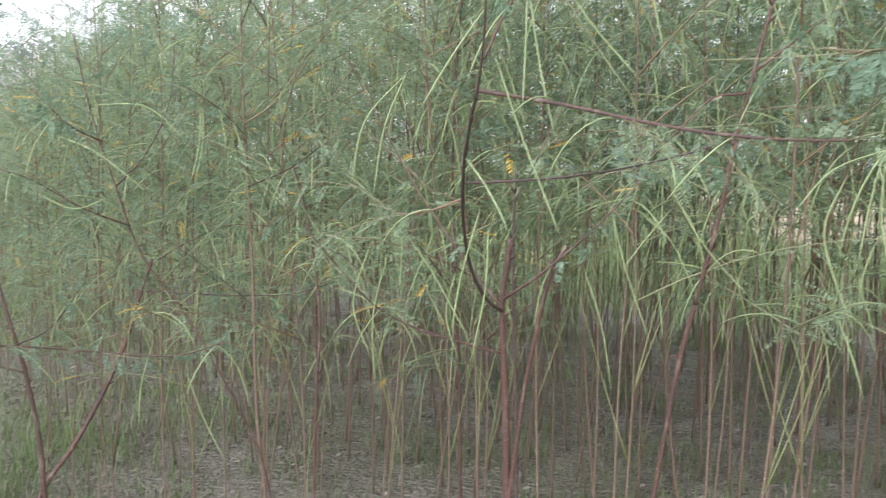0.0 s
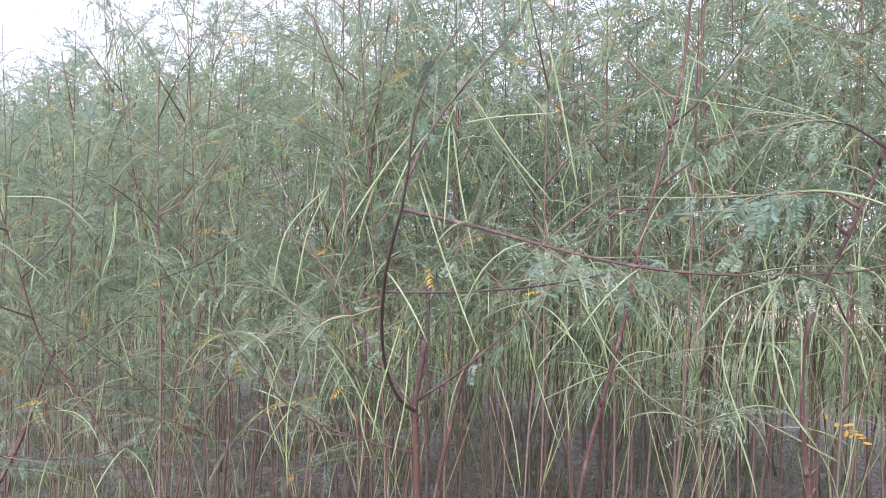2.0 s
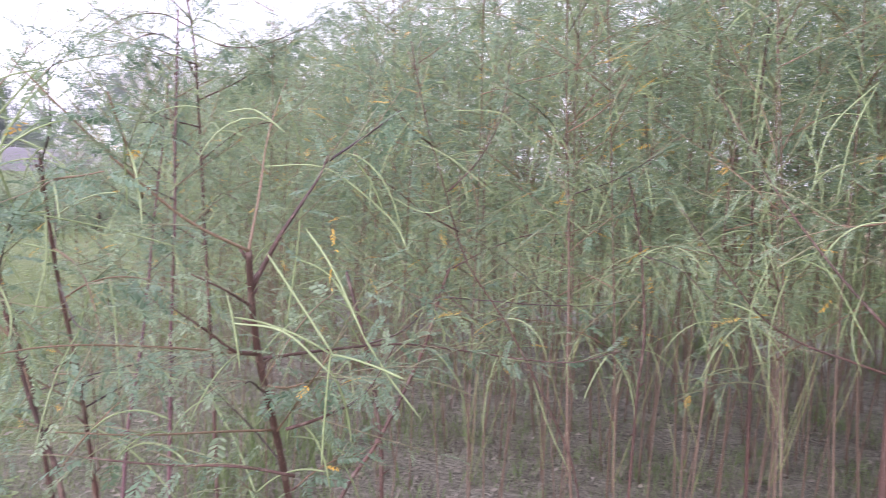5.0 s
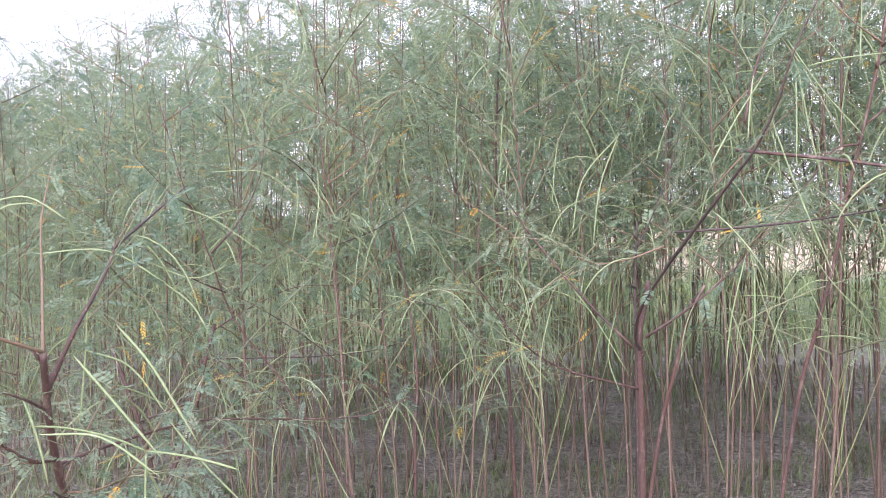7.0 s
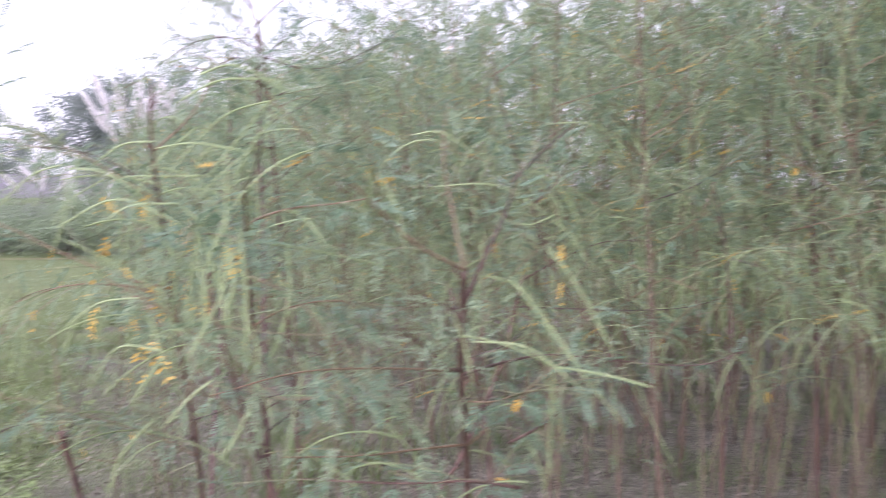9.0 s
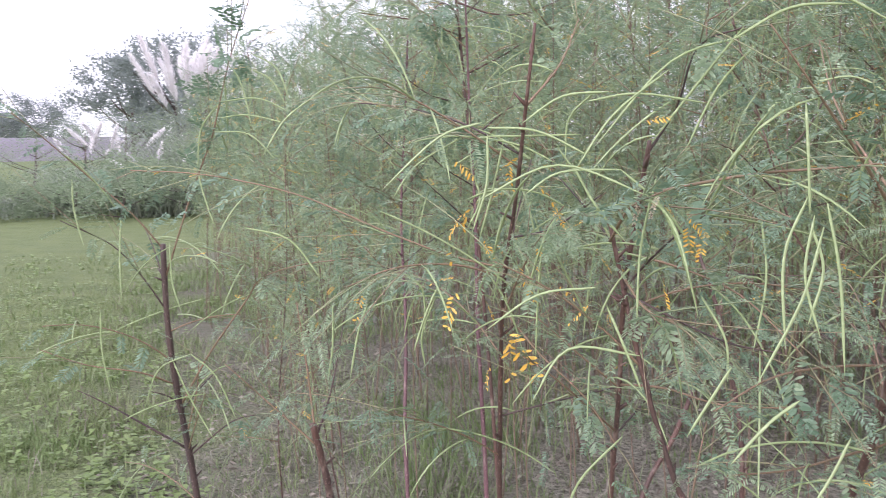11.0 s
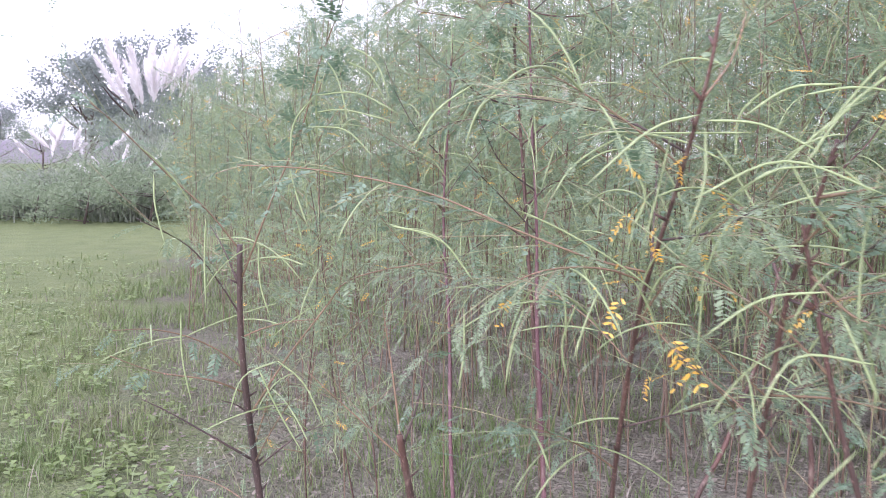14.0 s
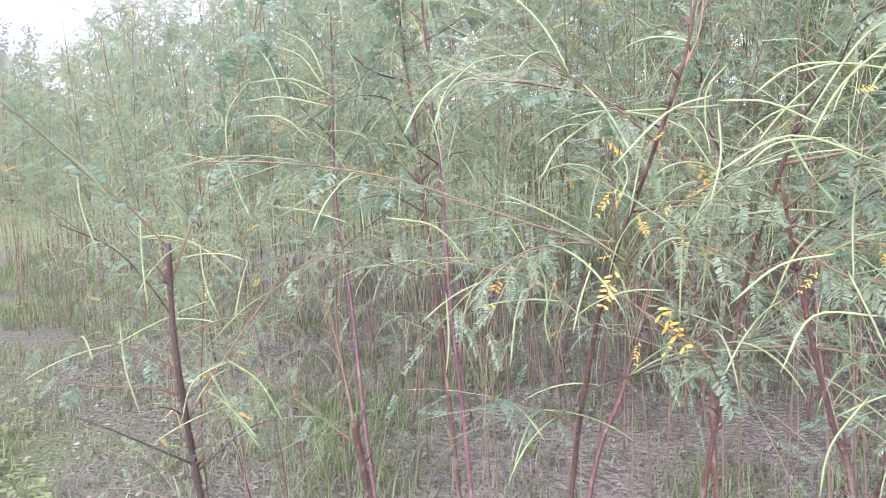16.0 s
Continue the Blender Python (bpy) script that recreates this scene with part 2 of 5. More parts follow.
# leaf shapes one metre long, scaled to 0.08 to 0.2 m where they grow
LEAVES_NEAR = leaf_set(11, 16, 0.125, 0.031, True)
LEAVES_BIG = leaf_set(14, 9, 0.22, 0.075, True, 0.08)
LEAVES_MID = leaf_set(12, 12, 0.138, 0.042, False, seg=2)
LEAVES_FAR = leaf_set(13, 7, 0.17, 0.066, False, seg=1)


def put_leaf(buf, shapes, p, d, size, rng, mat=0):
    """A leaf at p growing along d."""
    v, f = rng.choice(shapes)
    x = d.normalized()
    up = Vector((rng.uniform(-0.5, 0.5), rng.uniform(-0.5, 0.5), 1))
    y = up.cross(x).normalized()
    z = x.cross(y)
    rot = np.array((x, y, z))
    buf.add(v * size @ rot + np.array(p), f, mat)


def bend(p, d, length, lift, n=5):
    """A line from p along d that curves up (lift > 0) or droops."""
    pts, q, d = [p.copy()], p.copy(), d.normalized()
    for _ in range(n):
        q = q + d * (length / n)
        pts.append(q.copy())
        d = (d + Vector((0, 0, lift / n))).normalized()
    return pts


def pod_line(p, d, length, rng, n=7):
    """A slender hanging pod: leaves along d, then curves down."""
    pts, q = [p.copy()], p.copy()
    d = d.normalized()
    pull = rng.uniform(0.04, 0.36)
    for _ in range(n):
        q = q + d * (length / n)
        pts.append(q.copy())
        d = (d + Vector((0, 0, -pull))).normalized()
    return pts


def pod_geo(buf, line, r, sides, mat=0):
    """A pod: thin stalk, even body, drawn-out tip."""
    n = len(line)
    verts, faces, u = [], [], None
    for i, p in enumerate(line):
        d = (line[min(i + 1, n - 1)] - line[max(i - 1, 0)]).normalized()
        u = d.orthogonal().normalized() if u is None else (u - d * u.dot(d)).normalized()
        w = d.cross(u)
        s = i / (n - 1)
        k = 0.35 if s == 0 else (0.12 if i == n - 1 else (0.7 if i == n - 2 else 1.0 + 0.08 * (-1) ** i))
        for j in range(sides):
            a = 2 * math.pi * j / sides
            verts.append(tuple(p + (u * math.cos(a) + w * math.sin(a) * 0.75) * r * k))
    for i in range(n - 1):
        for j in range(sides):
            j2 = (j + 1) % sides
            faces.append((i * sides + j, i * sides + j2, (i + 1) * sides + j2, (i + 1) * sides + j))
    buf.add(verts, faces, mat)


def part(name, buf, mats, parent, label="", kind=""):
    ob = new(name, buf.mesh(name, mats))
    ob.parent = parent
    return tagged(ob, label, kind=kind)


# ---- ground ----
def ground_sheet():
    """One sheet: fine and uneven near the crop, wide towards the horizon."""
    xs = np.concatenate([np.linspace(-900, -30, 12)[:-1], np.linspace(-30, -9, 22)[:-1], np.linspace(-9, 5, 113), np.linspace(5, 30, 24)[1:], np.linspace(30, 900, 12)[1:]])
    ys = np.concatenate([np.linspace(-900, -20, 10)[:-1], np.linspace(-20, -1, 16)[:-1], np.linspace(-1, 12, 105), np.linspace(12, 40, 24)[1:], np.linspace(40, 1500, 14)[1:]])
    verts = [(x, y, 0.03 * noise.noise((x * 0.8, y * 0.8, 0)) + 0.015 * noise.noise((x * 5, y * 5, 3)) if -12 < x < 8 and -3 < y < 14 else 0.0) for y in ys for x in xs]
    w = len(xs)
    faces = [(j * w + i, j * w + i + 1, (j + 1) * w + i + 1, (j + 1) * w + i) for j in range(len(ys) - 1) for i in range(w - 1)]
    b = Buf()
    b.add(verts, faces)
    return tagged(new("ground", b.mesh("ground", [GROUND])), "dark bare soil under the crop, weedy turf beside it", "ground", kind="structure")


ground_sheet()


def inside(x, y):
    """How far (m) a place lies inside the crop from its open edge."""
    return 0.8 * (x + 2.4) + 0.6 * (y - 1.25)


# ---- crop plants ----
def crown(rng, height, first, count, long, leaves, shapes, pods, leaf_size=0.13, bends=7):
    """Stem line and, for every branch, its line, leaf geometry and pod lines."""
    lean = Vector((rng.uniform(-0.14, 0.14), rng.uniform(-0.14, 0.14), 0))
    bow = Vector((rng.uniform(-0.06, 0.06), rng.uniform(-0.06, 0.06), 0))
    stem = smooth_line([Vector((0, 0, -0.02)), lean * 0.3 + bow + Vector((0, 0, height * 0.33)),
                        lean * 0.7 - bow * 0.5 + Vector((0, 0, height * 0.68)), lean * 1.3 + Vector((0, 0, height))], 5)
    out, turn = [], rng.uniform(0, 6.28)
    for i in range(count):
        s = first + (0.97 - first) * (i + rng.uniform(0, 0.7)) / count
        k = min(len(stem) - 2, int(s * (len(stem) - 1)))
        p = stem[k].lerp(stem[k + 1], s * (len(stem) - 1) - k)
        turn += 2.4 + rng.uniform(-0.5, 0.5)
        lift = radians(rng.uniform(15, 58))
        d = Vector((math.cos(turn) * math.cos(lift), math.sin(turn) * math.cos(lift), math.sin(lift)))
        length = long * rng.uniform(0.6, 1.15) * (1.1 - 0.6 * (s - first) / (1 - first))
        line = bend(p, d, length, rng.uniform(-0.7, 0.25))
        spray, podlines = Buf(), []
        for j in range(leaves):
            q = 0.15 + 0.85 * (j + rng.random()) / leaves
            a = min(len(line) - 2, int(q * (len(line) - 1)))
            at = line[a].lerp(line[a + 1], q * (len(line) - 1) - a)
            axis = (line[a + 1] - line[a]).normalized()
            sidew = axis.cross(Vector((0, 0, 1)))
            sidew = sidew.normalized() if sidew.length > 0.01 else Vector((1, 0, 0))
            out_d = axis * rng.uniform(0.2, 0.9) + sidew * rng.choice((-1, 1)) * rng.uniform(0.4, 1) + Vector((0, 0, rng.uniform(-0.6, 0.5)))
            put_leaf(spray, shapes, at, out_d, leaf_size * rng.uniform(0.7, 1.25), rng, 1 if rng.random() < 0.014 else 0)
        for j in range(pods + (1 if i < count // 3 else 0)):
            q = rng.uniform(0.1, 0.95)
            a = min(len(line) - 2, int(q * (len(line) - 1)))
            out_d = Vector((rng.uniform(-0.7, 0.7), rng.uniform(-0.7, 0.7), rng.uniform(-1.1, 0.35)))
            podlines.append(pod_line(line[a].lerp(line[a + 1], 0.5), out_d, rng.uniform(0.14, 0.24), rng, bends))
        out.append((line, spray, podlines))
    shoots = []
    for i in range(5):
        # thin side shoots below the crown, almost upright
        k = int(len(stem) * rng.uniform(0.22, first))
        turn += 2.4
        d = Vector((math.cos(turn) * 0.35, math.sin(turn) * 0.35, 1))
        shoots.append(bend(stem[k], d, rng.uniform(0.3, 0.6), rng.uniform(-0.1, 0.3)))
    return stem, out, shoots


def join(dst, src, shift=0):
    dst.v.extend(src.v)
    dst.f.extend([tuple(i + dst.n for i in f) for f in src.f])
    dst.m.extend([m + shift for m in src.m])
    dst.n += src.n


CROP = "crop of tall sesbania plants"
TALL = "tall slender sesbania plant, bare tan stem, feathery green crown with pods"
LOW = "short bushy sesbania plant, leafy almost to the ground, hung with pods"


def near_plant(seed, height, low):
    """A plant whose branches, leaf sprays and pods are parts of their own. low: bushy from the foot up."""
    rng = random.Random(seed)
    thing = new("sesbania_plant")
    first = rng.uniform(0.16, 0.26) if low else rng.uniform(0.3, 0.42)
    stem, branches, shoots = crown(rng, height, first, 14, 0.62, 19, LEAVES_MID, 5, 0.088)
    b = Buf()
    tube(b, stem, rng.uniform(0.0034, 0.0055), 0.0015, 6, 0, 0.06, rng)
    part("stem", b, [BARK_RED if low else BARK_TAN], thing)
    for line in shoots[:3]:
        b = Buf()
        tube(b, line, 0.0022, 0.0008, 4)
        part("side_shoot", b, [SHOOT], thing)
    green = LEAF if seed % 4 else LEAF_BLUE
    for k, (line, spray, pods) in enumerate(branches):
        b = Buf()
        tube(b, line, 0.003, 0.001, 4)
        limb_ob = part("branch", b, [TWIG_RED if k % 2 else TWIG], thing)
        for pl in pods[1:]:
            pod_geo(spray, pl, 0.0021, 3, 2)
        part("leaf_spray", spray, [green, LEAF_YELLOW, POD], limb_ob, kind="stuff")
        b = Buf()
        pod_geo(b, pods[0], 0.0021, 4)
        part("pod", b, [POD], limb_ob)
    return tagged(thing, LOW if low else TALL, "plant", CROP)


def far_geo(seed, height, low=False):
    """The same plant, simpler, as stem, branchwork, foliage and pods."""
    rng = random.Random(seed)
    first = rng.uniform(0.18, 0.3) if low else rng.uniform(0.35, 0.45)
    stem, branches, shoots = crown(rng, height, first, 12, 0.6, 15, LEAVES_FAR, 5, 0.108, 4)
    stalk, limbs, leafage, podded = Buf(), Buf(), Buf(), Buf()
    tube(stalk, stem, rng.uniform(0.0045, 0.007), 0.0016, 5, 0, 0.06, rng)
    for line in shoots[:2]:
        pod_geo(podded, line, 0.0022, 3)
    for line, spray, pods in branches:
        tube(limbs, line, 0.0026, 0.001, 3)
        join(leafage, spray)
        for pl in pods:
            pod_geo(podded, pl, 0.0026, 3)
    return stalk, limbs, leafage, podded


def far_plant(geo, seed):
    thing = new("sesbania_plant")
    stalk, limbs, leafage, podded = geo
    part("stem", stalk, [BARK_TAN], thing)
    part("branchwork", limbs, [TWIG_RED if seed % 2 else TWIG], thing, kind="stuff")
    part("foliage", leafage, [LEAF if seed % 4 else LEAF_BLUE, LEAF_YELLOW], thing, kind="stuff")
    part("podding", podded, [POD], thing, kind="stuff")
    return tagged(thing, TALL, "plant", CROP)


def spots_in_crop(rng):
    spots, tries = [], 0
    while tries < 40000 and len(spots) < 700:
        tries += 1
        x, y = rng.uniform(-10.5, 4.6), rng.uniform(2.2, 12.0)
        d_in = inside(x, y)
        if d_in < (0.0 if y < 6 else -0.5) or y > 10.4 + 0.3 * math.sin(x * 2) - 0.25 * min(0, x + 4) or (x > 0.55 + 0.1 * y and y > 7.8):
            continue
        if d_in < 1.7 and rng.random() > (0.13 if y < 2.8 else ((0.2 if d_in < 0.9 else 0.5) if y < 6.5 else (0.75 if d_in < 0.8 else 0.95))):
            continue
        if y < (2.95 if x > -1.1 else 2.4) + 0.2 * math.sin(3 * x) or math.hypot(x + 1.9, y - 1.2) < 1.35:
            continue
        if x > -1.6 and y < 5.4 and rng.random() < (0.3 if y < 4.2 else 0.1):
            continue
        gap = 0.27 if y < 4.2 else (0.23 if y < 6.5 else 0.27)
        if any((x - a) ** 2 + (y - b) ** 2 < gap * gap for a, b in spots):
            continue
        spots.append((x, y))
    return sorted(spots, key=lambda p: p[1])


def scatter():
    rng = random.Random(5)
    near = [near_plant(100 + i, h, False) for i, h in enumerate((2.5, 2.7, 2.6, 2.8, 2.55, 2.9))]
    bushy = [near_plant(150 + i, h, True) for i, h in enumerate((2.2, 2.5, 2.3))]
    geos = [far_geo(200 + i, h) for i, h in enumerate((2.5, 2.65, 2.8, 2.9, 2.6, 2.75))] + [far_geo(220 + i, 2.4, True) for i in range(3)]
    far = [far_plant(g, 200 + i) for i, g in enumerate(geos)]
    used, singles = set(), 0
    mats = [BARK_TAN, TWIG, LEAF, LEAF_YELLOW, POD, LEAF_BLUE]
    thicket = Buf()
    for k, (x, y, size) in enumerate(((-3.3, 2.75, 0.74), (-4.05, 3.7, 0.82), (-4.7, 4.6, 0.87), (-5.3, 5.2, 0.9))):
        young = copy_thing(near[k % 6], Matrix.Identity(4))
        young.matrix_basis = pose(x, y, 0, 2 - k, k - 3, 50 * k) @ Matrix.Diagonal((size, size, size, 1))
        tagged(young, "young slender sesbania plant standing apart at the crop's edge", "plant", CROP)
    for x, y in spots_in_crop(rng):
        d_in = inside(x, y)
        edge = d_in < 0.55 and y < 6
        tall = min(1.13 + 0.1 * max(0, min(1, x + 0.5)), 0.62 + 0.16 * d_in + 0.055 * max(0, y - 3.4) + 0.06 * max(0, min(1.5, x + 1))) * rng.uniform(0.9, 1.1)
        m = pose(x, y, 0, rng.gauss(0, 3), rng.gauss(0, 3), rng.uniform(0, 360)) @ Matrix.Diagonal((*[tall] * 3, 1))
        if y < 4.1 and x > -3.5:
            kinds = bushy if edge else near
        else:
            kinds = far[6:] if edge or rng.random() < 0.1 else far[:6]
        i = rng.randrange(len(kinds))
        first = kinds[i]
        if first not in used:
            used.add(first)
            first.matrix_basis = m
            singles += 1
        elif singles < 270:
            copy_thing(first, Matrix.Identity(4)).matrix_basis = m
            singles += 1
        else:
            k = far.index(first) if first in far else i
            rot, at = np.array(m.to_3x3()).T, np.array(m.translation)
            for g, shift in zip(geos[k], (0, 1, 2 if k % 4 else 5, 4)):
                verts = np.concatenate(g.v) @ rot + at
                base = thicket.n
                thicket.v.append(verts)
                thicket.f.extend([tuple(a + base for a in f) for f in g.f])
                thicket.m.extend([3 if (shift in (2, 5) and q) else shift for q in g.m])
                thicket.n += len(verts)
    for kind_ob in near + bushy + far:
        if kind_ob not in used:
            for ob in kind_ob.children_recursive:
                bpy.data.objects.remove(ob)
            bpy.data.objects.remove(kind_ob)
    tagged(new("sesbania_thicket", thicket.mesh("sesbania_thicket", mats)), "dense far part of the sesbania crop, feathery green crowns", "crop", kind="stuff")


scatter()


# ---- the plants along the near side of the crop, each with its own shape ----
def local(plant, pts):
    o = plant.location
    return [Vector(p) - o for p in pts]


def hero(label, r_foot, r_top, bark, *pts):
    """A plant from its foot to its top."""
    thing = new("sesbania_plant")
    thing.location = pts[0]
    b = Buf()
    rng = random.Random(label)
    line = smooth_line(local(thing, pts), 5)
    tube(b, line, 1.18 * r_foot, 1.12 * r_top, 8, 0, 0.1, rng)
    for _ in range(14):
        # leaf scars and broken twig ends
        k = rng.randrange(2, len(line) - 1)
        p = line[k].lerp(line[k + 1], rng.random())
        stub = Vector((rng.uniform(-1, 1), rng.uniform(-1, 1), 0.6)).normalized()
        size = rng.uniform(0.5, 1.3)
        tube(b, [p, p + stub * 0.012 * size, p + stub * 0.024 * size], 0.0034 * size, 0.0012, 5)
    part("stem", b, [bark], thing)
    BARKS[thing.name] = bark
    return tagged(thing, label, "plant", "sesbania plants on the near side of the crop")


SEEDS = [0]
BARKS = {}


def limb(plant, r, leaves, *pts):
    """A branch with its leaves, mostly held level or hanging."""
    SEEDS[0] += 1
    rng = random.Random(SEEDS[0])
    line = smooth_line(local(plant, pts), 5)
    b = Buf()
    tube(b, line, r, 0.001, 6, 0, 0.08, rng)
    ob = part("branch", b, [BARK_DARK if 0.005 < r < 0.0055 else (BARKS[plant.name] if r > 0.0029 else (TWIG_RED if SEEDS[0] % 3 else BARK_DARK))], plant)
    if not leaves:
        return ob
    spray = Buf()
    broad = 0.5 if SEEDS[0] % 2 else 0.1
    n = len(line)
    lush = leaves > 17
    leaves = int(leaves * (1.5 if lush else 1.6))
    for j in range(leaves):
        q = 0.2 + 0.8 * (j + rng.random()) / leaves
        a = min(n - 2, int(q * (n - 1)))
        at = line[a].lerp(line[a + 1], q * (n - 1) - a)
        axis = (line[a + 1] - line[a]).normalized()
        side = axis.cross(Vector((0, 0, 1)))
        side = side.normalized() if side.length > 0.05 else Vector((1, 0, 0))
        d = axis * rng.uniform(0.1, 0.8) + side * rng.choice((-1, 1)) * rng.uniform(0.3, 1) + Vector((0, 0, rng.uniform(-1.0, 0.5)))
        kind = 1 if rng.random() < 0.012 else (2 if rng.random() < 0.03 else 0)
        put_leaf(spray, LEAVES_BIG if lush or rng.random() < broad else LEAVES_NEAR, at, d, rng.uniform(0.045, 0.078) * (0.6 if kind else (1.15 if lush else 1.0)), rng, kind)
        if rng.random() < (0.3 if lush else 0.42):
            # side twig carrying two or three more leaves
            tw = bend(at, d + axis + Vector((0, 0, 0.3)), rng.uniform(0.1, 0.22) * (1.5 if lush else 1), rng.uniform(-0.6, 0.2), 4)
            tube(spray, tw, 0.0012, 0.0006, 3, 3)
            for k in (2, 3, 4):
                d2 = (tw[k] - tw[k - 1]).normalized() + Vector((rng.uniform(-1, 1), rng.uniform(-1, 1), rng.uniform(-0.9, 0.3)))
                put_leaf(spray, LEAVES_BIG if lush else LEAVES_NEAR, tw[k], d2, rng.uniform(0.035, 0.065) * (1.2 if lush else 1.05), rng, 0)
    for j in range(leaves // 6):
        a = rng.randrange(2, n - 1)
        hang = Buf()
        pod_geo(hang, pod_line(line[a], Vector((rng.uniform(-1, 1), rng.uniform(-1, 1), rng.uniform(-1, 0.4))), rng.uniform(0.12, 0.2), rng), 0.0018, 5)
        part("pod", hang, [POD], ob)
    part("leaf_spray", spray, [LEAF_BLUE if SEEDS[0] % 2 or lush else LEAF, LEAF_YELLOW, LEAF_PALE, TWIG], ob, kind="stuff")
    return ob


def side_growth(plant, stem, low, high, count, reach, leaves, seed):
    """Leafy side branches with arching pods, spiralling up the stem between two heights."""
    rng = random.Random(seed)
    turn = rng.uniform(0, 6.28)
    for k in range(count):
        z = low + (high - low) * (k + rng.random()) / count
        a = next(i for i in range(len(stem) - 1) if stem[i + 1][2] >= z or i == len(stem) - 2)
        p = Vector(stem[a]).lerp(Vector(stem[a + 1]), min(1, (z - stem[a][2]) / (stem[a + 1][2] - stem[a][2])))
        turn += 2.4 + rng.uniform(-0.4, 0.4)
        lift = rng.uniform(0.35, 1.1)
        line = bend(p, Vector((math.cos(turn), math.sin(turn), lift)), reach * rng.uniform(0.6, 1.2), rng.uniform(-0.9, 0.1), 4)
        limb(plant, 0.0019, leaves, *line)
        for _ in range(rng.randint(1, 3)):
            q = line[rng.randrange(1, 5)]
            out = Vector((rng.uniform(-1, 1), rng.uniform(-1, 1), rng.uniform(-0.3, 0.9)))
            pod(plant, *pod_line(q, out, rng.uniform(0.14, 0.26), rng, 4))


def pod(plant, *pts):
    b = Buf()
    pod_geo(b, smooth_line(local(plant, pts), 5), 0.0017, 6)
    return part("pod", b, [POD], plant)


def yellow_leaf(plant, base, tip):
    SEEDS[0] += 1
    rng = random.Random(SEEDS[0])
    a, t = local(plant, (base, tip))
    b = Buf()
    size = min(0.095, max(0.04, (t - a).length))
    put_leaf(b, LEAVES_YELLOW, a, t - a, size, rng)
    return part("yellow_leaf", b, [LEAF_YELLOW], plant, "turned bright yellow, half its leaflets shed")


LEAVES_YELLOW = leaf_set(31, 8, 0.18, 0.055, True, 0.38)


plant = hero("forked sesbania plant with a bowed dark limb and long pods", 0.0098, 0.0058, BARK_RED, (-0.394, 2.588, -0.020), (-0.398, 2.560, 0.485), (-0.403, 2.516, 0.989), (-0.405, 2.496, 1.113), (-0.408, 2.477, 1.261), (-0.397, 2.470, 1.348), (-0.383, 2.453, 1.429))
limb(plant, 0.0052, 5, (-0.407, 2.477, 1.244), (-0.423, 2.385, 1.289), (-0.419, 2.255, 1.375), (-0.376, 2.069, 1.485), (-0.317, 1.887, 1.600), (-0.269, 1.778, 1.684), (-0.243, 1.730, 1.728), (-0.216, 1.672, 1.802), (-0.204, 1.643, 1.857), (-0.178, 1.629, 1.929), (-0.131, 1.642, 2.017))
limb(plant, 0.0034, 17, (-0.265, 1.803, 1.731), (-0.106, 1.708, 1.702), (0.049, 1.634, 1.668), (0.159, 1.594, 1.651), (0.259, 1.585, 1.645), (0.378, 1.592, 1.650), (0.463, 1.591, 1.660))
limb(plant, 0.0026, 7, (-0.359, 2.020, 1.570), (-0.199, 1.948, 1.581), (-0.057, 1.872, 1.599), (0.070, 1.793, 1.626), (0.187, 1.767, 1.663))
limb(plant, 0.0034, 6, (-0.406, 2.497, 1.132), (-0.502, 2.419, 1.171), (-0.604, 2.373, 1.207), (-0.688, 2.320, 1.265), (-0.762, 2.282, 1.354), (-0.816, 2.238, 1.437), (-0.873, 2.203, 1.516))
limb(plant, 0.0042, 8, (-0.394, 2.447, 1.281), (-0.292, 2.419, 1.355), (-0.167, 2.396, 1.468), (-0.067, 2.423, 1.579))
limb(plant, 0.0042, 9, (-0.422, 2.536, 1.241), (-0.542, 2.566, 1.364), (-0.682, 2.596, 1.533), (-0.793, 2.619, 1.697), (-0.925, 2.662, 1.894))
limb(plant, 0.003, 9, (-0.251, 1.785, 1.782), (-0.224, 1.838, 1.877), (-0.181, 1.906, 1.969), (-0.115, 1.979, 2.077), (-0.090, 2.009, 2.148))
limb(plant, 0.0025, 8, (-0.378, 2.070, 1.538), (-0.462, 2.082, 1.508), (-0.540, 2.085, 1.504), (-0.609, 2.091, 1.548))
pod(plant, (-0.164, 1.742, 1.874), (-0.145, 1.744, 1.763), (-0.118, 1.748, 1.651))
pod(plant, (-0.013, 1.671, 2.039), (0.016, 1.676, 1.936), (0.057, 1.682, 1.755))
pod(plant, (-0.158, 1.855, 1.945), (-0.086, 1.871, 1.842), (-0.004, 1.888, 1.750))
pod(plant, (0.004, 1.783, 1.899), (-0.087, 1.761, 1.889), (-0.150, 1.745, 1.875))
pod(plant, (-0.229, 1.726, 1.858), (-0.283, 1.711, 1.776), (-0.329, 1.698, 1.695))
pod(plant, (-0.214, 1.727, 1.779), (-0.168, 1.736, 1.649), (-0.102, 1.748, 1.488))
pod(plant, (-0.168, 1.741, 1.870), (-0.168, 1.739, 1.781), (-0.170, 1.736, 1.696))
pod(plant, (-0.476, 1.996, 1.782), (-0.555, 1.975, 1.688), (-0.580, 1.966, 1.562))
pod(plant, (-0.476, 1.996, 1.782), (-0.516, 1.984, 1.678), (-0.536, 1.976, 1.541))
pod(plant, (-0.672, 2.272, 1.422), (-0.712, 2.259, 1.273), (-0.667, 2.267, 1.141))
pod(plant, (-0.632, 2.281, 1.397), (-0.665, 2.270, 1.248), (-0.658, 2.268, 1.075))
pod(plant, (-0.581, 2.294, 1.426), (-0.526, 2.306, 1.347), (-0.442, 2.323, 1.197))
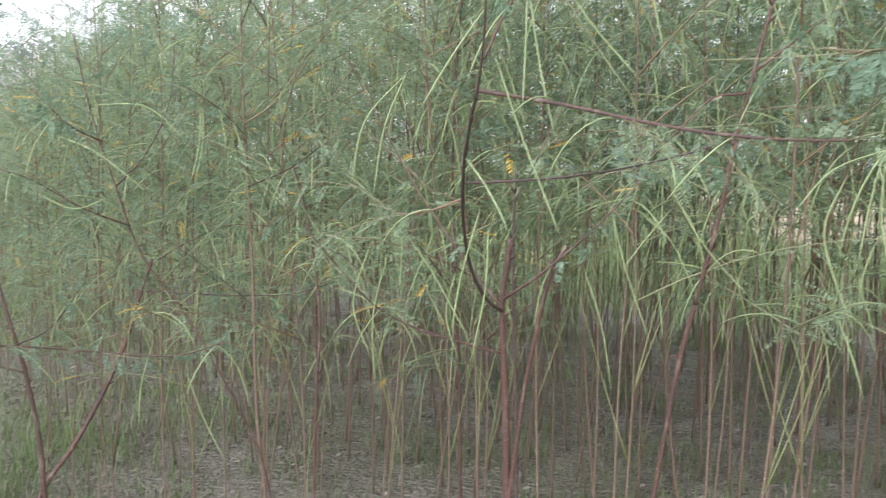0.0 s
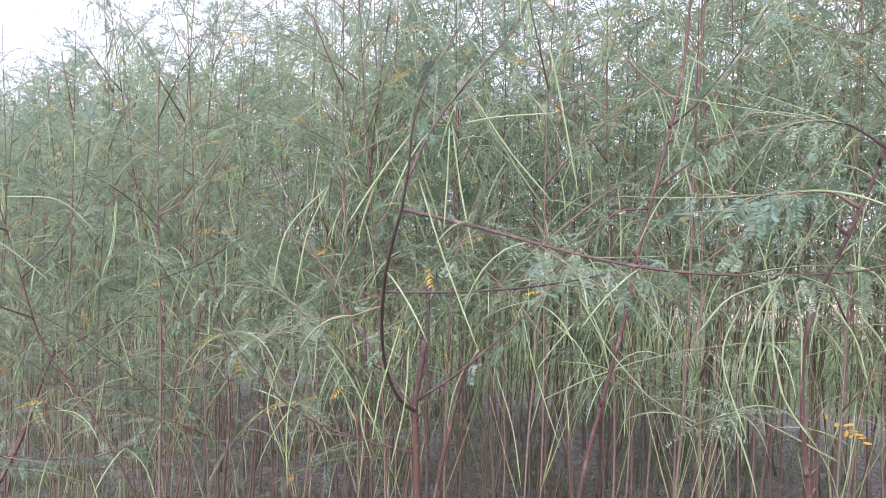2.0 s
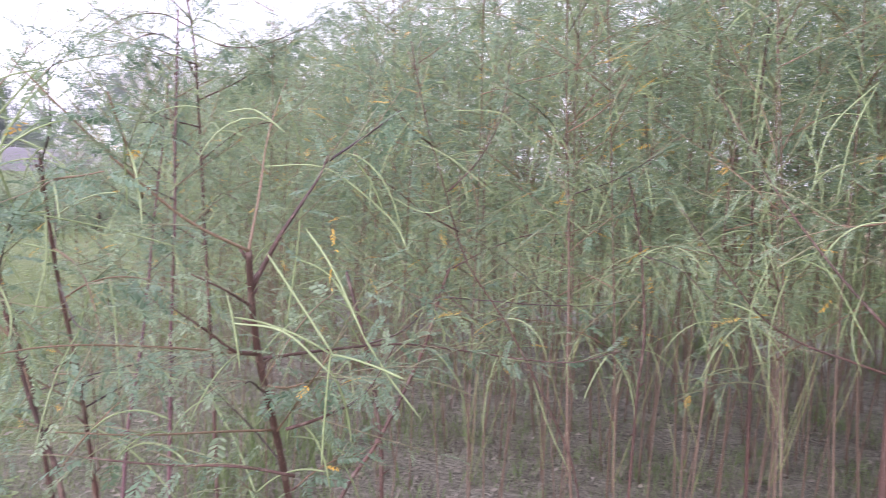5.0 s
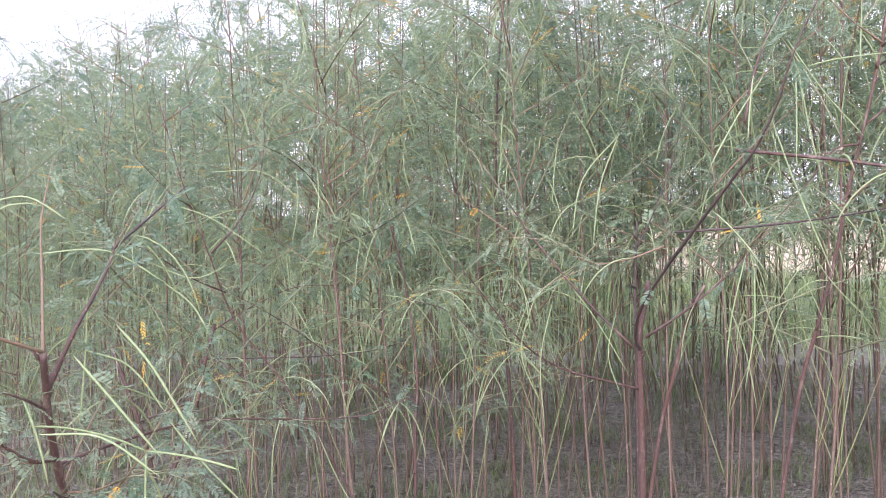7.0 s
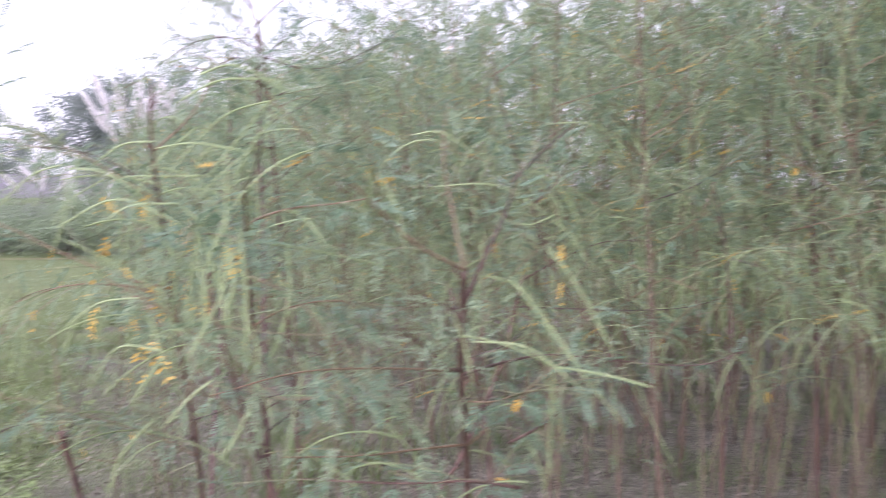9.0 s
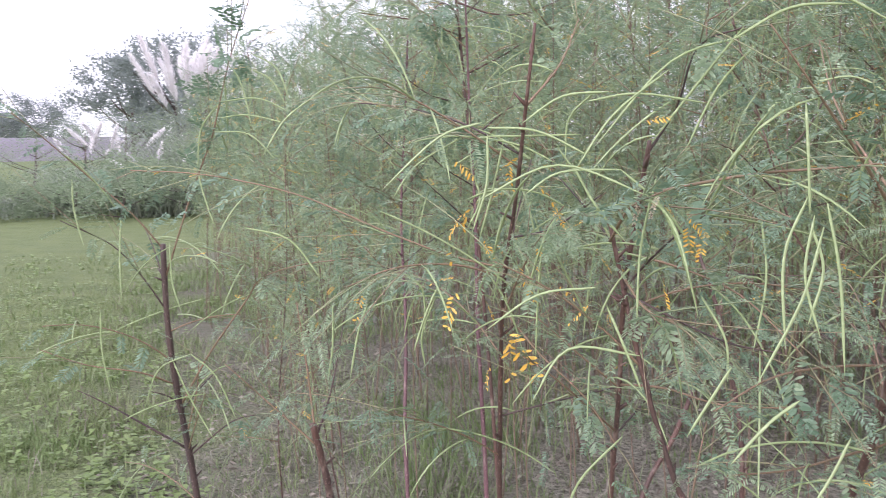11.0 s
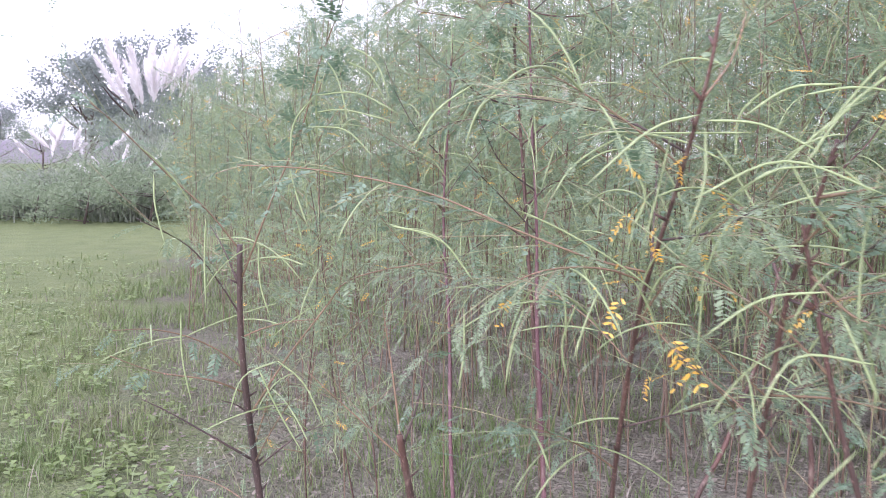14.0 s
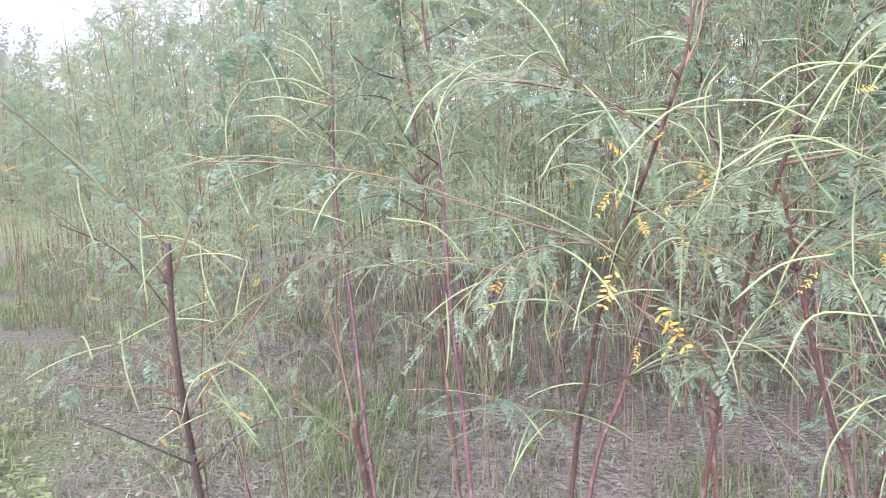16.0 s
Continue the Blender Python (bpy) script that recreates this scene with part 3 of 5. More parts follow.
pod(plant, (-0.064, 2.422, 1.499), (0.004, 2.437, 1.434), (0.060, 2.448, 1.316))
pod(plant, (-0.137, 2.405, 1.523), (-0.098, 2.411, 1.377), (-0.032, 2.423, 1.192))
pod(plant, (-0.015, 2.435, 1.581), (0.068, 2.453, 1.437), (0.184, 2.478, 1.307))
pod(plant, (-0.189, 2.389, 1.373), (-0.145, 2.397, 1.241), (-0.119, 2.400, 1.095))
pod(plant, (-0.475, 2.319, 1.363), (-0.496, 2.311, 1.255), (-0.466, 2.316, 1.149))
pod(plant, (-0.252, 1.785, 1.532), (-0.281, 1.776, 1.415), (-0.294, 1.770, 1.319))
pod(plant, (-0.237, 1.786, 1.500), (-0.239, 1.781, 1.393), (-0.259, 1.773, 1.275))
yellow_leaf(plant, (-0.219, 1.834, 1.636), (-0.207, 1.836, 1.586))
yellow_leaf(plant, (-0.308, 2.361, 1.422), (-0.309, 2.360, 1.380))
yellow_leaf(plant, (-0.539, 2.303, 1.333), (-0.576, 2.293, 1.292))

plant = hero("thin dark sesbania stem standing close behind the forked plant", 0.0051, 0.0026, BARK_DARK, (-0.403, 2.699, -0.020), (-0.405, 2.674, 0.467), (-0.407, 2.636, 0.955), (-0.409, 2.597, 1.210), (-0.411, 2.579, 1.392), (-0.403, 2.563, 1.586))
limb(plant, 0.0025, 8, (-0.405, 2.561, 1.513), (-0.354, 2.575, 1.618), (-0.290, 2.595, 1.797), (-0.267, 2.603, 1.930))

plant = hero("reddish sesbania stem leaning beside the forked plant", 0.0059, 0.0038, BARK_RED, (-0.471, 2.599, -0.020), (-0.426, 2.561, 0.488), (-0.358, 2.505, 0.997), (-0.318, 2.464, 1.185), (-0.283, 2.442, 1.332), (-0.241, 2.432, 1.419))

plant = hero("red-stemmed sesbania plant with spreading upper branches", 0.0059, 0.0026, BARK_RED, (-0.108, 2.614, -0.020), (-0.062, 2.585, 0.526), (0.008, 2.541, 1.071), (0.057, 2.502, 1.307), (0.098, 2.483, 1.489), (0.125, 2.471, 1.653), (0.160, 2.450, 1.819), (0.211, 2.446, 2.074), (0.227, 2.455, 2.310))
limb(plant, 0.0032, 9, (0.160, 2.450, 1.819), (0.244, 2.450, 1.886), (0.340, 2.442, 1.964), (0.421, 2.441, 2.060))
limb(plant, 0.003, 8, (0.147, 2.446, 1.773), (0.072, 2.405, 1.756), (0.001, 2.364, 1.675), (-0.079, 2.310, 1.596))
limb(plant, 0.0028, 9, (0.196, 2.440, 1.969), (0.262, 2.402, 2.028), (0.344, 2.424, 2.146), (0.401, 2.440, 2.249))
limb(plant, 0.0028, 9, (0.207, 2.444, 2.022), (0.122, 2.424, 2.084), (0.041, 2.429, 2.177), (-0.005, 2.453, 2.277))
pod(plant, (0.232, 2.391, 1.855), (0.173, 2.375, 1.783), (0.128, 2.362, 1.680))
pod(plant, (0.232, 2.391, 1.855), (0.295, 2.405, 1.813), (0.330, 2.412, 1.725))
pod(plant, (0.223, 2.393, 2.077), (0.214, 2.389, 1.988), (0.194, 2.382, 1.886))
pod(plant, (0.250, 2.399, 2.028), (0.313, 2.413, 1.979), (0.354, 2.421, 1.892))
pod(plant, (0.155, 2.367, 1.617), (0.183, 2.372, 1.529), (0.160, 2.365, 1.490))
pod(plant, (-0.083, 2.304, 1.392), (-0.048, 2.314, 1.444), (0.011, 2.330, 1.523))

plant = hero("leaning sesbania plant hung with long green pods", 0.0041, 0.0022, BARK_RED, (0.513, 2.035, -0.020), (0.483, 1.962, 0.622), (0.436, 1.852, 1.264), (0.426, 1.829, 1.326), (0.412, 1.794, 1.423), (0.405, 1.762, 1.533), (0.423, 1.746, 1.622), (0.453, 1.711, 1.708), (0.478, 1.697, 1.782), (0.498, 1.681, 1.854), (0.517, 1.665, 1.931))
limb(plant, 0.0028, 12, (0.466, 1.704, 1.749), (0.412, 1.658, 1.770), (0.347, 1.620, 1.762), (0.292, 1.584, 1.755))
limb(plant, 0.0026, 9, (0.491, 1.679, 1.837), (0.439, 1.667, 1.867), (0.376, 1.652, 1.873))
pod(plant, (0.401, 1.732, 1.711), (0.351, 1.718, 1.620), (0.325, 1.708, 1.466))
pod(plant, (0.371, 1.723, 1.642), (0.290, 1.702, 1.609), (0.243, 1.690, 1.552))
pod(plant, (0.355, 1.719, 1.628), (0.355, 1.717, 1.535), (0.374, 1.720, 1.459))
pod(plant, (0.354, 1.717, 1.543), (0.374, 1.720, 1.459), (0.427, 1.731, 1.384))
pod(plant, (0.307, 1.706, 1.601), (0.281, 1.698, 1.515), (0.324, 1.706, 1.389))
pod(plant, (0.461, 1.745, 1.666), (0.503, 1.755, 1.651), (0.536, 1.762, 1.601))
pod(plant, (0.481, 1.748, 1.590), (0.515, 1.756, 1.549), (0.534, 1.759, 1.499))
pod(plant, (0.430, 1.737, 1.614), (0.474, 1.746, 1.556), (0.497, 1.750, 1.485))
pod(plant, (0.379, 1.725, 1.646), (0.395, 1.727, 1.570), (0.398, 1.726, 1.485))
yellow_leaf(plant, (0.438, 1.823, 1.433), (0.555, 1.850, 1.357))
yellow_leaf(plant, (0.221, 1.609, 1.654), (0.191, 1.601, 1.629))

plant = hero("broken leaning sesbania stem over pale soil", 0.0076, 0.0051, BARK_RED, (-2.106, 2.489, -0.020), (-2.066, 2.539, 0.244), (-2.006, 2.615, 0.508), (-1.940, 2.688, 0.648), (-1.881, 2.773, 0.826), (-1.832, 2.831, 0.995), (-1.809, 2.879, 1.155), (-1.791, 2.919, 1.264))
limb(plant, 0.0026, 10, (-1.809, 2.879, 1.155), (-1.605, 2.882, 1.158), (-1.415, 2.893, 1.162), (-1.231, 2.903, 1.180), (-1.087, 2.901, 1.226))
limb(plant, 0.003, 6, (-1.800, 2.883, 1.175), (-1.618, 2.867, 1.054), (-1.474, 2.850, 0.945))
limb(plant, 0.003, 9, (-1.805, 2.912, 1.240), (-1.664, 2.936, 1.323), (-1.509, 2.940, 1.387), (-1.356, 2.937, 1.393))

plant = hero("slanting red-brown sesbania plant with fine foliage", 0.0038, 0.0017, BARK_RED, (-1.141, 2.809, -0.020), (-1.178, 2.793, 0.262), (-1.235, 2.768, 0.543), (-1.273, 2.748, 0.713), (-1.363, 2.712, 0.911), (-1.476, 2.669, 1.124), (-1.595, 2.611, 1.316), (-1.656, 2.574, 1.522), (-1.724, 2.549, 1.750), (-1.783, 2.551, 1.976))
limb(plant, 0.003, 14, (-1.641, 2.557, 1.523), (-1.559, 2.597, 1.626), (-1.502, 2.632, 1.779), (-1.496, 2.655, 1.982))
limb(plant, 0.003, 14, (-1.688, 2.553, 1.657), (-1.706, 2.435, 1.702), (-1.776, 2.362, 1.809))
limb(plant, 0.003, 14, (-1.610, 2.579, 1.404), (-1.649, 2.431, 1.460), (-1.707, 2.302, 1.541), (-1.753, 2.230, 1.572))
pod(plant, (-1.556, 2.378, 1.754), (-1.423, 2.425, 1.749), (-1.316, 2.454, 1.657))
pod(plant, (-1.654, 2.334, 1.667), (-1.549, 2.367, 1.622), (-1.412, 2.406, 1.516))
pod(plant, (-1.705, 2.300, 1.510), (-1.600, 2.333, 1.466), (-1.514, 2.367, 1.498))
pod(plant, (-1.657, 2.339, 1.729), (-1.711, 2.310, 1.635), (-1.735, 2.290, 1.525))
pod(plant, (-1.284, 2.475, 1.751), (-1.283, 2.465, 1.642), (-1.303, 2.447, 1.533))
pod(plant, (-1.377, 2.376, 1.097), (-1.401, 2.357, 0.988), (-1.403, 2.344, 0.863))
pod(plant, (-1.285, 2.402, 1.021), (-1.235, 2.408, 0.897), (-1.171, 2.419, 0.774))

plant = hero("brown sesbania stem at the field's edge", 0.0068, 0.0043, BARK_RED, (-1.651, 2.312, -0.020), (-1.664, 2.304, 0.312), (-1.684, 2.291, 0.645), (-1.690, 2.282, 0.814), (-1.720, 2.268, 1.008), (-1.746, 2.248, 1.137), (-1.798, 2.245, 1.291))
limb(plant, 0.0028, 8, (-1.729, 2.249, 1.090), (-1.603, 2.242, 1.149), (-1.484, 2.240, 1.279))
limb(plant, 0.0026, 8, (-1.703, 2.251, 1.013), (-1.713, 2.136, 1.067), (-1.682, 2.040, 1.161))

stem = ((-1.253, 2.798, -0.020), (-1.261, 2.799, 0.253), (-1.274, 2.799, 0.527), (-1.300, 2.792, 0.789), (-1.315, 2.801, 1.043), (-1.325, 2.807, 1.259), (-1.344, 2.815, 1.526), (-1.369, 2.824, 1.827), (-1.396, 2.853, 2.216))
plant = hero("upright sesbania plant with a thick tan foot", 0.0059, 0.0021, BARK_TAN, *stem)
side_growth(plant, stem, 1.0, 2.1, 8, 0.4, 11, 77)
limb(plant, 0.0028, 12, (-1.360, 2.817, 1.721), (-1.240, 2.846, 1.810), (-1.148, 2.895, 1.969), (-1.106, 2.926, 2.128))
limb(plant, 0.0028, 12, (-1.355, 2.814, 1.668), (-1.453, 2.764, 1.753), (-1.577, 2.735, 1.909), (-1.633, 2.728, 2.048))
limb(plant, 0.0026, 12, (-1.338, 2.806, 1.526), (-1.185, 2.785, 1.582), (-1.050, 2.784, 1.669))
limb(plant, 0.0026, 10, (-1.372, 2.830, 1.897), (-1.283, 2.851, 2.020), (-1.258, 2.876, 2.178))
pod(plant, (-1.406, 2.665, 1.764), (-1.403, 2.654, 1.646), (-1.419, 2.639, 1.544))
pod(plant, (-1.092, 2.789, 1.871), (-1.095, 2.778, 1.770), (-1.075, 2.777, 1.686))
pod(plant, (-1.164, 2.714, 1.380), (-1.067, 2.746, 1.348), (-0.980, 2.764, 1.214))
pod(plant, (-0.989, 2.778, 1.383), (-0.933, 2.781, 1.215), (-0.861, 2.790, 1.048))
yellow_leaf(plant, (-1.075, 2.777, 1.694), (-1.131, 2.756, 1.681))
yellow_leaf(plant, (-1.182, 2.745, 1.760), (-1.213, 2.731, 1.725))

stem = ((-0.810, 3.410, -0.020), (-0.813, 3.407, 0.258), (-0.819, 3.401, 0.536), (-0.826, 3.391, 0.845), (-0.839, 3.380, 1.147), (-0.855, 3.388, 1.401), (-0.863, 3.387, 1.676), (-0.851, 3.394, 2.054), (-0.809, 3.409, 2.534))
plant = hero("tall upright sesbania plant among dense stems", 0.0072, 0.003, BARK_RED, *stem)
side_growth(plant, stem, 1.0, 2.3, 8, 0.4, 11, 76)
limb(plant, 0.0028, 13, (-0.851, 3.380, 1.990), (-0.721, 3.351, 2.125), (-0.636, 3.372, 2.329))
limb(plant, 0.0028, 13, (-0.856, 3.374, 1.864), (-0.990, 3.306, 1.988), (-1.128, 3.294, 2.198))
limb(plant, 0.0028, 10, (-0.861, 3.368, 1.718), (-0.704, 3.230, 1.769), (-0.583, 3.144, 1.858))
pod(plant, (-0.786, 3.231, 2.071), (-0.779, 3.226, 1.931), (-0.802, 3.217, 1.792))
pod(plant, (-0.997, 3.192, 1.897), (-0.941, 3.196, 1.776), (-0.903, 3.197, 1.675))
pod(plant, (-0.685, 3.232, 1.729), (-0.628, 3.234, 1.588), (-0.641, 3.226, 1.429))
pod(plant, (-1.078, 3.177, 1.819), (-1.061, 3.174, 1.679), (-1.083, 3.166, 1.560))

plant = hero("thin sesbania stem with a snapped top", 0.0051, 0.0021, BARK_RED, (-1.105, 2.787, -0.020), (-1.099, 2.786, 0.354), (-1.089, 2.785, 0.727), (-1.083, 2.784, 0.947), (-1.072, 2.782, 1.126), (-1.092, 2.767, 1.359), (-1.114, 2.748, 1.501), (-1.134, 2.727, 1.589))
limb(plant, 0.0022, 7, (-1.092, 2.767, 1.359), (-0.968, 2.740, 1.326), (-0.862, 2.699, 1.244))
yellow_leaf(plant, (-1.082, 2.831, 1.299), (-1.065, 2.831, 1.244))
yellow_leaf(plant, (-1.154, 2.837, 1.705), (-1.270, 2.819, 1.677))
yellow_leaf(plant, (-0.867, 2.662, 1.687), (-0.889, 2.658, 1.665))

stem = ((-1.653, 2.049, -0.020), (-1.538, 1.745, 0.500), (-1.446, 1.501, 0.900), (-1.411, 1.409, 1.050), (-1.390, 1.346, 1.150), (-1.375, 1.290, 1.250), (-1.356, 1.242, 1.350), (-1.335, 1.203, 1.440))
plant = hero("thick cut sesbania stem hung with clusters of long pods", 0.0061, 0.0047, BARK_RED, *stem)
side_growth(plant, stem, 0.8, 1.25, 5, 0.3, 10, 75)
limb(plant, 0.0045, 7, (-1.350, 1.231, 1.375), (-1.324, 1.263, 1.456), (-1.309, 1.307, 1.516), (-1.308, 1.354, 1.560), (-1.310, 1.380, 1.596))
limb(plant, 0.0029, 6, (-1.335, 1.203, 1.440), (-1.382, 1.119, 1.486), (-1.424, 1.040, 1.556), (-1.468, 0.979, 1.626), (-1.517, 0.920, 1.702))
limb(plant, 0.0021, 2, (-1.373, 1.286, 1.258), (-1.439, 1.133, 1.287), (-1.507, 0.983, 1.303), (-1.557, 0.847, 1.293))
limb(plant, 0.0021, 2, (-1.386, 1.330, 1.179), (-1.352, 1.242, 1.223), (-1.305, 1.164, 1.243))
limb(plant, 0.002, 9, (-1.409, 1.053, 1.519), (-1.390, 1.002, 1.591), (-1.385, 0.962, 1.661))
pod(plant, (-1.471, 0.770, 1.613), (-1.467, 0.764, 1.561), (-1.464, 0.758, 1.511))
pod(plant, (-1.466, 0.759, 1.528), (-1.484, 0.745, 1.473), (-1.480, 0.735, 1.390))
pod(plant, (-1.460, 0.759, 1.511), (-1.466, 0.749, 1.456), (-1.451, 0.746, 1.400))
pod(plant, (-1.462, 0.757, 1.500), (-1.451, 0.755, 1.461), (-1.462, 0.744, 1.412))
pod(plant, (-1.450, 0.764, 1.522), (-1.437, 0.759, 1.455), (-1.430, 0.749, 1.367))
pod(plant, (-1.513, 0.768, 1.705), (-1.466, 0.787, 1.718), (-1.398, 0.806, 1.681))
pod(plant, (-1.533, 0.756, 1.672), (-1.486, 0.776, 1.699), (-1.434, 0.796, 1.701))
pod(plant, (-1.466, 0.733, 1.345), (-1.491, 0.721, 1.324), (-1.522, 0.705, 1.286))
pod(plant, (-1.524, 0.716, 1.374), (-1.539, 0.707, 1.347), (-1.559, 0.695, 1.311))
pod(plant, (-1.452, 0.760, 1.500), (-1.468, 0.745, 1.434), (-1.503, 0.722, 1.357))
pod(plant, (-1.423, 0.744, 1.312), (-1.437, 0.734, 1.279), (-1.452, 0.725, 1.251))
yellow_leaf(plant, (-1.456, 0.823, 1.469), (-1.422, 0.833, 1.450))
yellow_leaf(plant, (-1.404, 0.863, 1.613), (-1.421, 0.856, 1.607))
limb(plant, 0.0026, 5, (-1.399, 1.374, 1.106), (-1.439, 1.265, 1.122), (-1.498, 1.140, 1.137), (-1.564, 1.026, 1.159))
limb(plant, 0.0026, 5, (-1.383, 1.319, 1.198), (-1.322, 1.306, 1.207), (-1.258, 1.288, 1.235))
limb(plant, 0.003, 6, (-1.357, 1.244, 1.346), (-1.337, 1.152, 1.383), (-1.354, 1.094, 1.411))
limb(plant, 0.003, 13, (-1.375, 1.290, 1.251), (-1.390, 1.536, 1.227), (-1.368, 1.759, 1.207), (-1.309, 1.906, 1.181), (-1.181, 2.040, 1.151), (-1.068, 2.080, 1.152), (-0.981, 2.129, 1.182))
limb(plant, 0.0028, 8, (-1.335, 1.203, 1.440), (-1.402, 1.315, 1.528), (-1.465, 1.421, 1.633), (-1.497, 1.518, 1.743))
limb(plant, 0.0028, 8, (-1.315, 1.379, 1.582), (-1.295, 1.482, 1.636), (-1.252, 1.528, 1.685))
pod(plant, (-1.179, 1.126, 1.489), (-1.132, 1.130, 1.431), (-1.074, 1.135, 1.328))
pod(plant, (-1.236, 1.116, 1.449), (-1.185, 1.121, 1.387), (-1.123, 1.127, 1.310))
pod(plant, (-1.283, 1.105, 1.345), (-1.201, 1.116, 1.339), (-1.124, 1.125, 1.284))
pod(plant, (-1.377, 1.403, 1.507), (-1.382, 1.399, 1.413), (-1.395, 1.391, 1.282))
pod(plant, (-1.500, 1.449, 1.573), (-1.374, 1.468, 1.575), (-1.269, 1.481, 1.513))
pod(plant, (-1.278, 1.480, 1.518), (-1.231, 1.485, 1.478), (-1.203, 1.487, 1.428))
pod(plant, (-1.219, 1.357, 1.305), (-1.167, 1.362, 1.236), (-1.106, 1.368, 1.171))
pod(plant, (-1.351, 1.342, 1.422), (-1.280, 1.352, 1.393), (-1.219, 1.357, 1.310))
pod(plant, (-1.489, 1.332, 1.664), (-1.435, 1.340, 1.668), (-1.374, 1.348, 1.630))
yellow_leaf(plant, (-1.174, 1.188, 1.493), (-1.175, 1.187, 1.477))
yellow_leaf(plant, (-1.171, 1.186, 1.437), (-1.176, 1.184, 1.418))
limb(plant, 0.0045, 4, (-1.373, 1.284, 1.262), (-1.372, 1.219, 1.276), (-1.380, 1.158, 1.318), (-1.399, 1.103, 1.357))
limb(plant, 0.003, 5, (-1.244, 1.213, 1.096), (-1.303, 1.152, 1.117), (-1.399, 1.068, 1.127), (-1.510, 0.987, 1.144))
limb(plant, 0.003, 9, (-1.260, 1.210, 1.168), (-1.237, 1.287, 1.176), (-1.213, 1.366, 1.200), (-1.198, 1.444, 1.276))

plant = hero("slim sesbania plant standing free against the pale sky", 0.0064, 0.0031, BARK_RED, (-2.443, 2.520, -0.020), (-2.447, 2.519, 0.151), (-2.454, 2.518, 0.322), (-2.482, 2.510, 0.810), (-2.515, 2.504, 1.223), (-2.536, 2.495, 1.529), (-2.562, 2.494, 1.812), (-2.575, 2.480, 2.011), (-2.629, 2.469, 2.250))
limb(plant, 0.0032, 17, (-2.571, 2.482, 2.011), (-2.462, 2.521, 1.973), (-2.340, 2.561, 1.983), (-2.181, 2.672, 2.081))
limb(plant, 0.0032, 17, (-2.559, 2.479, 1.910), (-2.664, 2.391, 1.952), (-2.791, 2.272, 1.969))
limb(plant, 0.0032, 17, (-2.552, 2.485, 1.791), (-2.404, 2.549, 1.875), (-2.258, 2.616, 2.008))
limb(plant, 0.0032, 17, (-2.578, 2.482, 2.051), (-2.646, 2.421, 2.143), (-2.678, 2.369, 2.213))
limb(plant, 0.0032, 17, (-2.547, 2.492, 1.701), (-2.637, 2.399, 1.734), (-2.711, 2.307, 1.815))
limb(plant, 0.0032, 17, (-2.536, 2.488, 1.590), (-2.413, 2.538, 1.695), (-2.269, 2.582, 1.739))
limb(plant, 0.003, 17, (-2.566, 2.482, 1.87), (-2.52, 2.36, 1.95), (-2.50, 2.22, 1.97), (-2.49, 2.1, 1.92))
limb(plant, 0.003, 17, (-2.58, 2.48, 2.03), (-2.70, 2.46, 2.08), (-2.83, 2.42, 2.06), (-2.95, 2.38, 1.98))
limb(plant, 0.003, 17, (-2.595, 2.477, 2.12), (-2.50, 2.50, 2.2), (-2.38, 2.52, 2.22), (-2.27, 2.55, 2.18))
limb(plant, 0.003, 16, (-2.605, 2.474, 2.16), (-2.70, 2.52, 2.24), (-2.82, 2.56, 2.25))
limb(plant, 0.003, 16, (-2.54, 2.494, 1.6), (-2.64, 2.5, 1.66), (-2.76, 2.5, 1.66), (-2.87, 2.49, 1.6))
limb(plant, 0.003, 15, (-2.527, 2.499, 1.4), (-2.42, 2.45, 1.48), (-2.31, 2.4, 1.47))
limb(plant, 0.003, 15, (-2.52, 2.502, 1.3), (-2.62, 2.46, 1.36), (-2.73, 2.42, 1.35))
pod(plant, (-2.494, 2.436, 1.717), (-2.384, 2.506, 1.713), (-2.291, 2.554, 1.599))
pod(plant, (-2.483, 2.400, 1.291), (-2.425, 2.428, 1.195), (-2.376, 2.441, 1.019))
pod(plant, (-2.425, 2.448, 1.394), (-2.345, 2.483, 1.239), (-2.280, 2.503, 1.024))

stem = ((-2.815, 1.614, -0.020), (-2.838, 1.558, 0.500), (-2.846, 1.524, 0.750), (-2.846, 1.497, 0.900), (-2.839, 1.461, 1.050), (-2.832, 1.436, 1.200), (-2.815, 1.415, 1.370))
plant = hero("dark sesbania stem with bare side twigs at the open edge", 0.0078, 0.0054, BARK_DARK, *stem)
side_growth(plant, stem, 0.7, 1.3, 6, 0.26, 3, 79)
limb(plant, 0.0031, 0, (-2.846, 1.502, 0.873), (-2.929, 1.440, 0.945), (-2.994, 1.398, 0.996), (-3.045, 1.367, 1.029))
limb(plant, 0.0024, 2, (-2.840, 1.464, 1.039), (-2.876, 1.389, 1.082), (-2.959, 1.319, 1.107), (-3.027, 1.258, 1.148))
limb(plant, 0.002, 1, (-2.842, 1.475, 0.990), (-2.856, 1.448, 1.016), (-2.872, 1.418, 1.031))
limb(plant, 0.0021, 6, (-2.816, 1.416, 1.360), (-2.858, 1.370, 1.441), (-2.918, 1.316, 1.520), (-2.954, 1.230, 1.607), (-2.983, 1.183, 1.655))
limb(plant, 0.0021, 2, (-2.846, 1.496, 0.905), (-2.801, 1.485, 1.015), (-2.782, 1.477, 1.093))
limb(plant, 0.0021, 2, (-2.846, 1.505, 0.855), (-2.732, 1.517, 0.947), (-2.642, 1.511, 0.980))
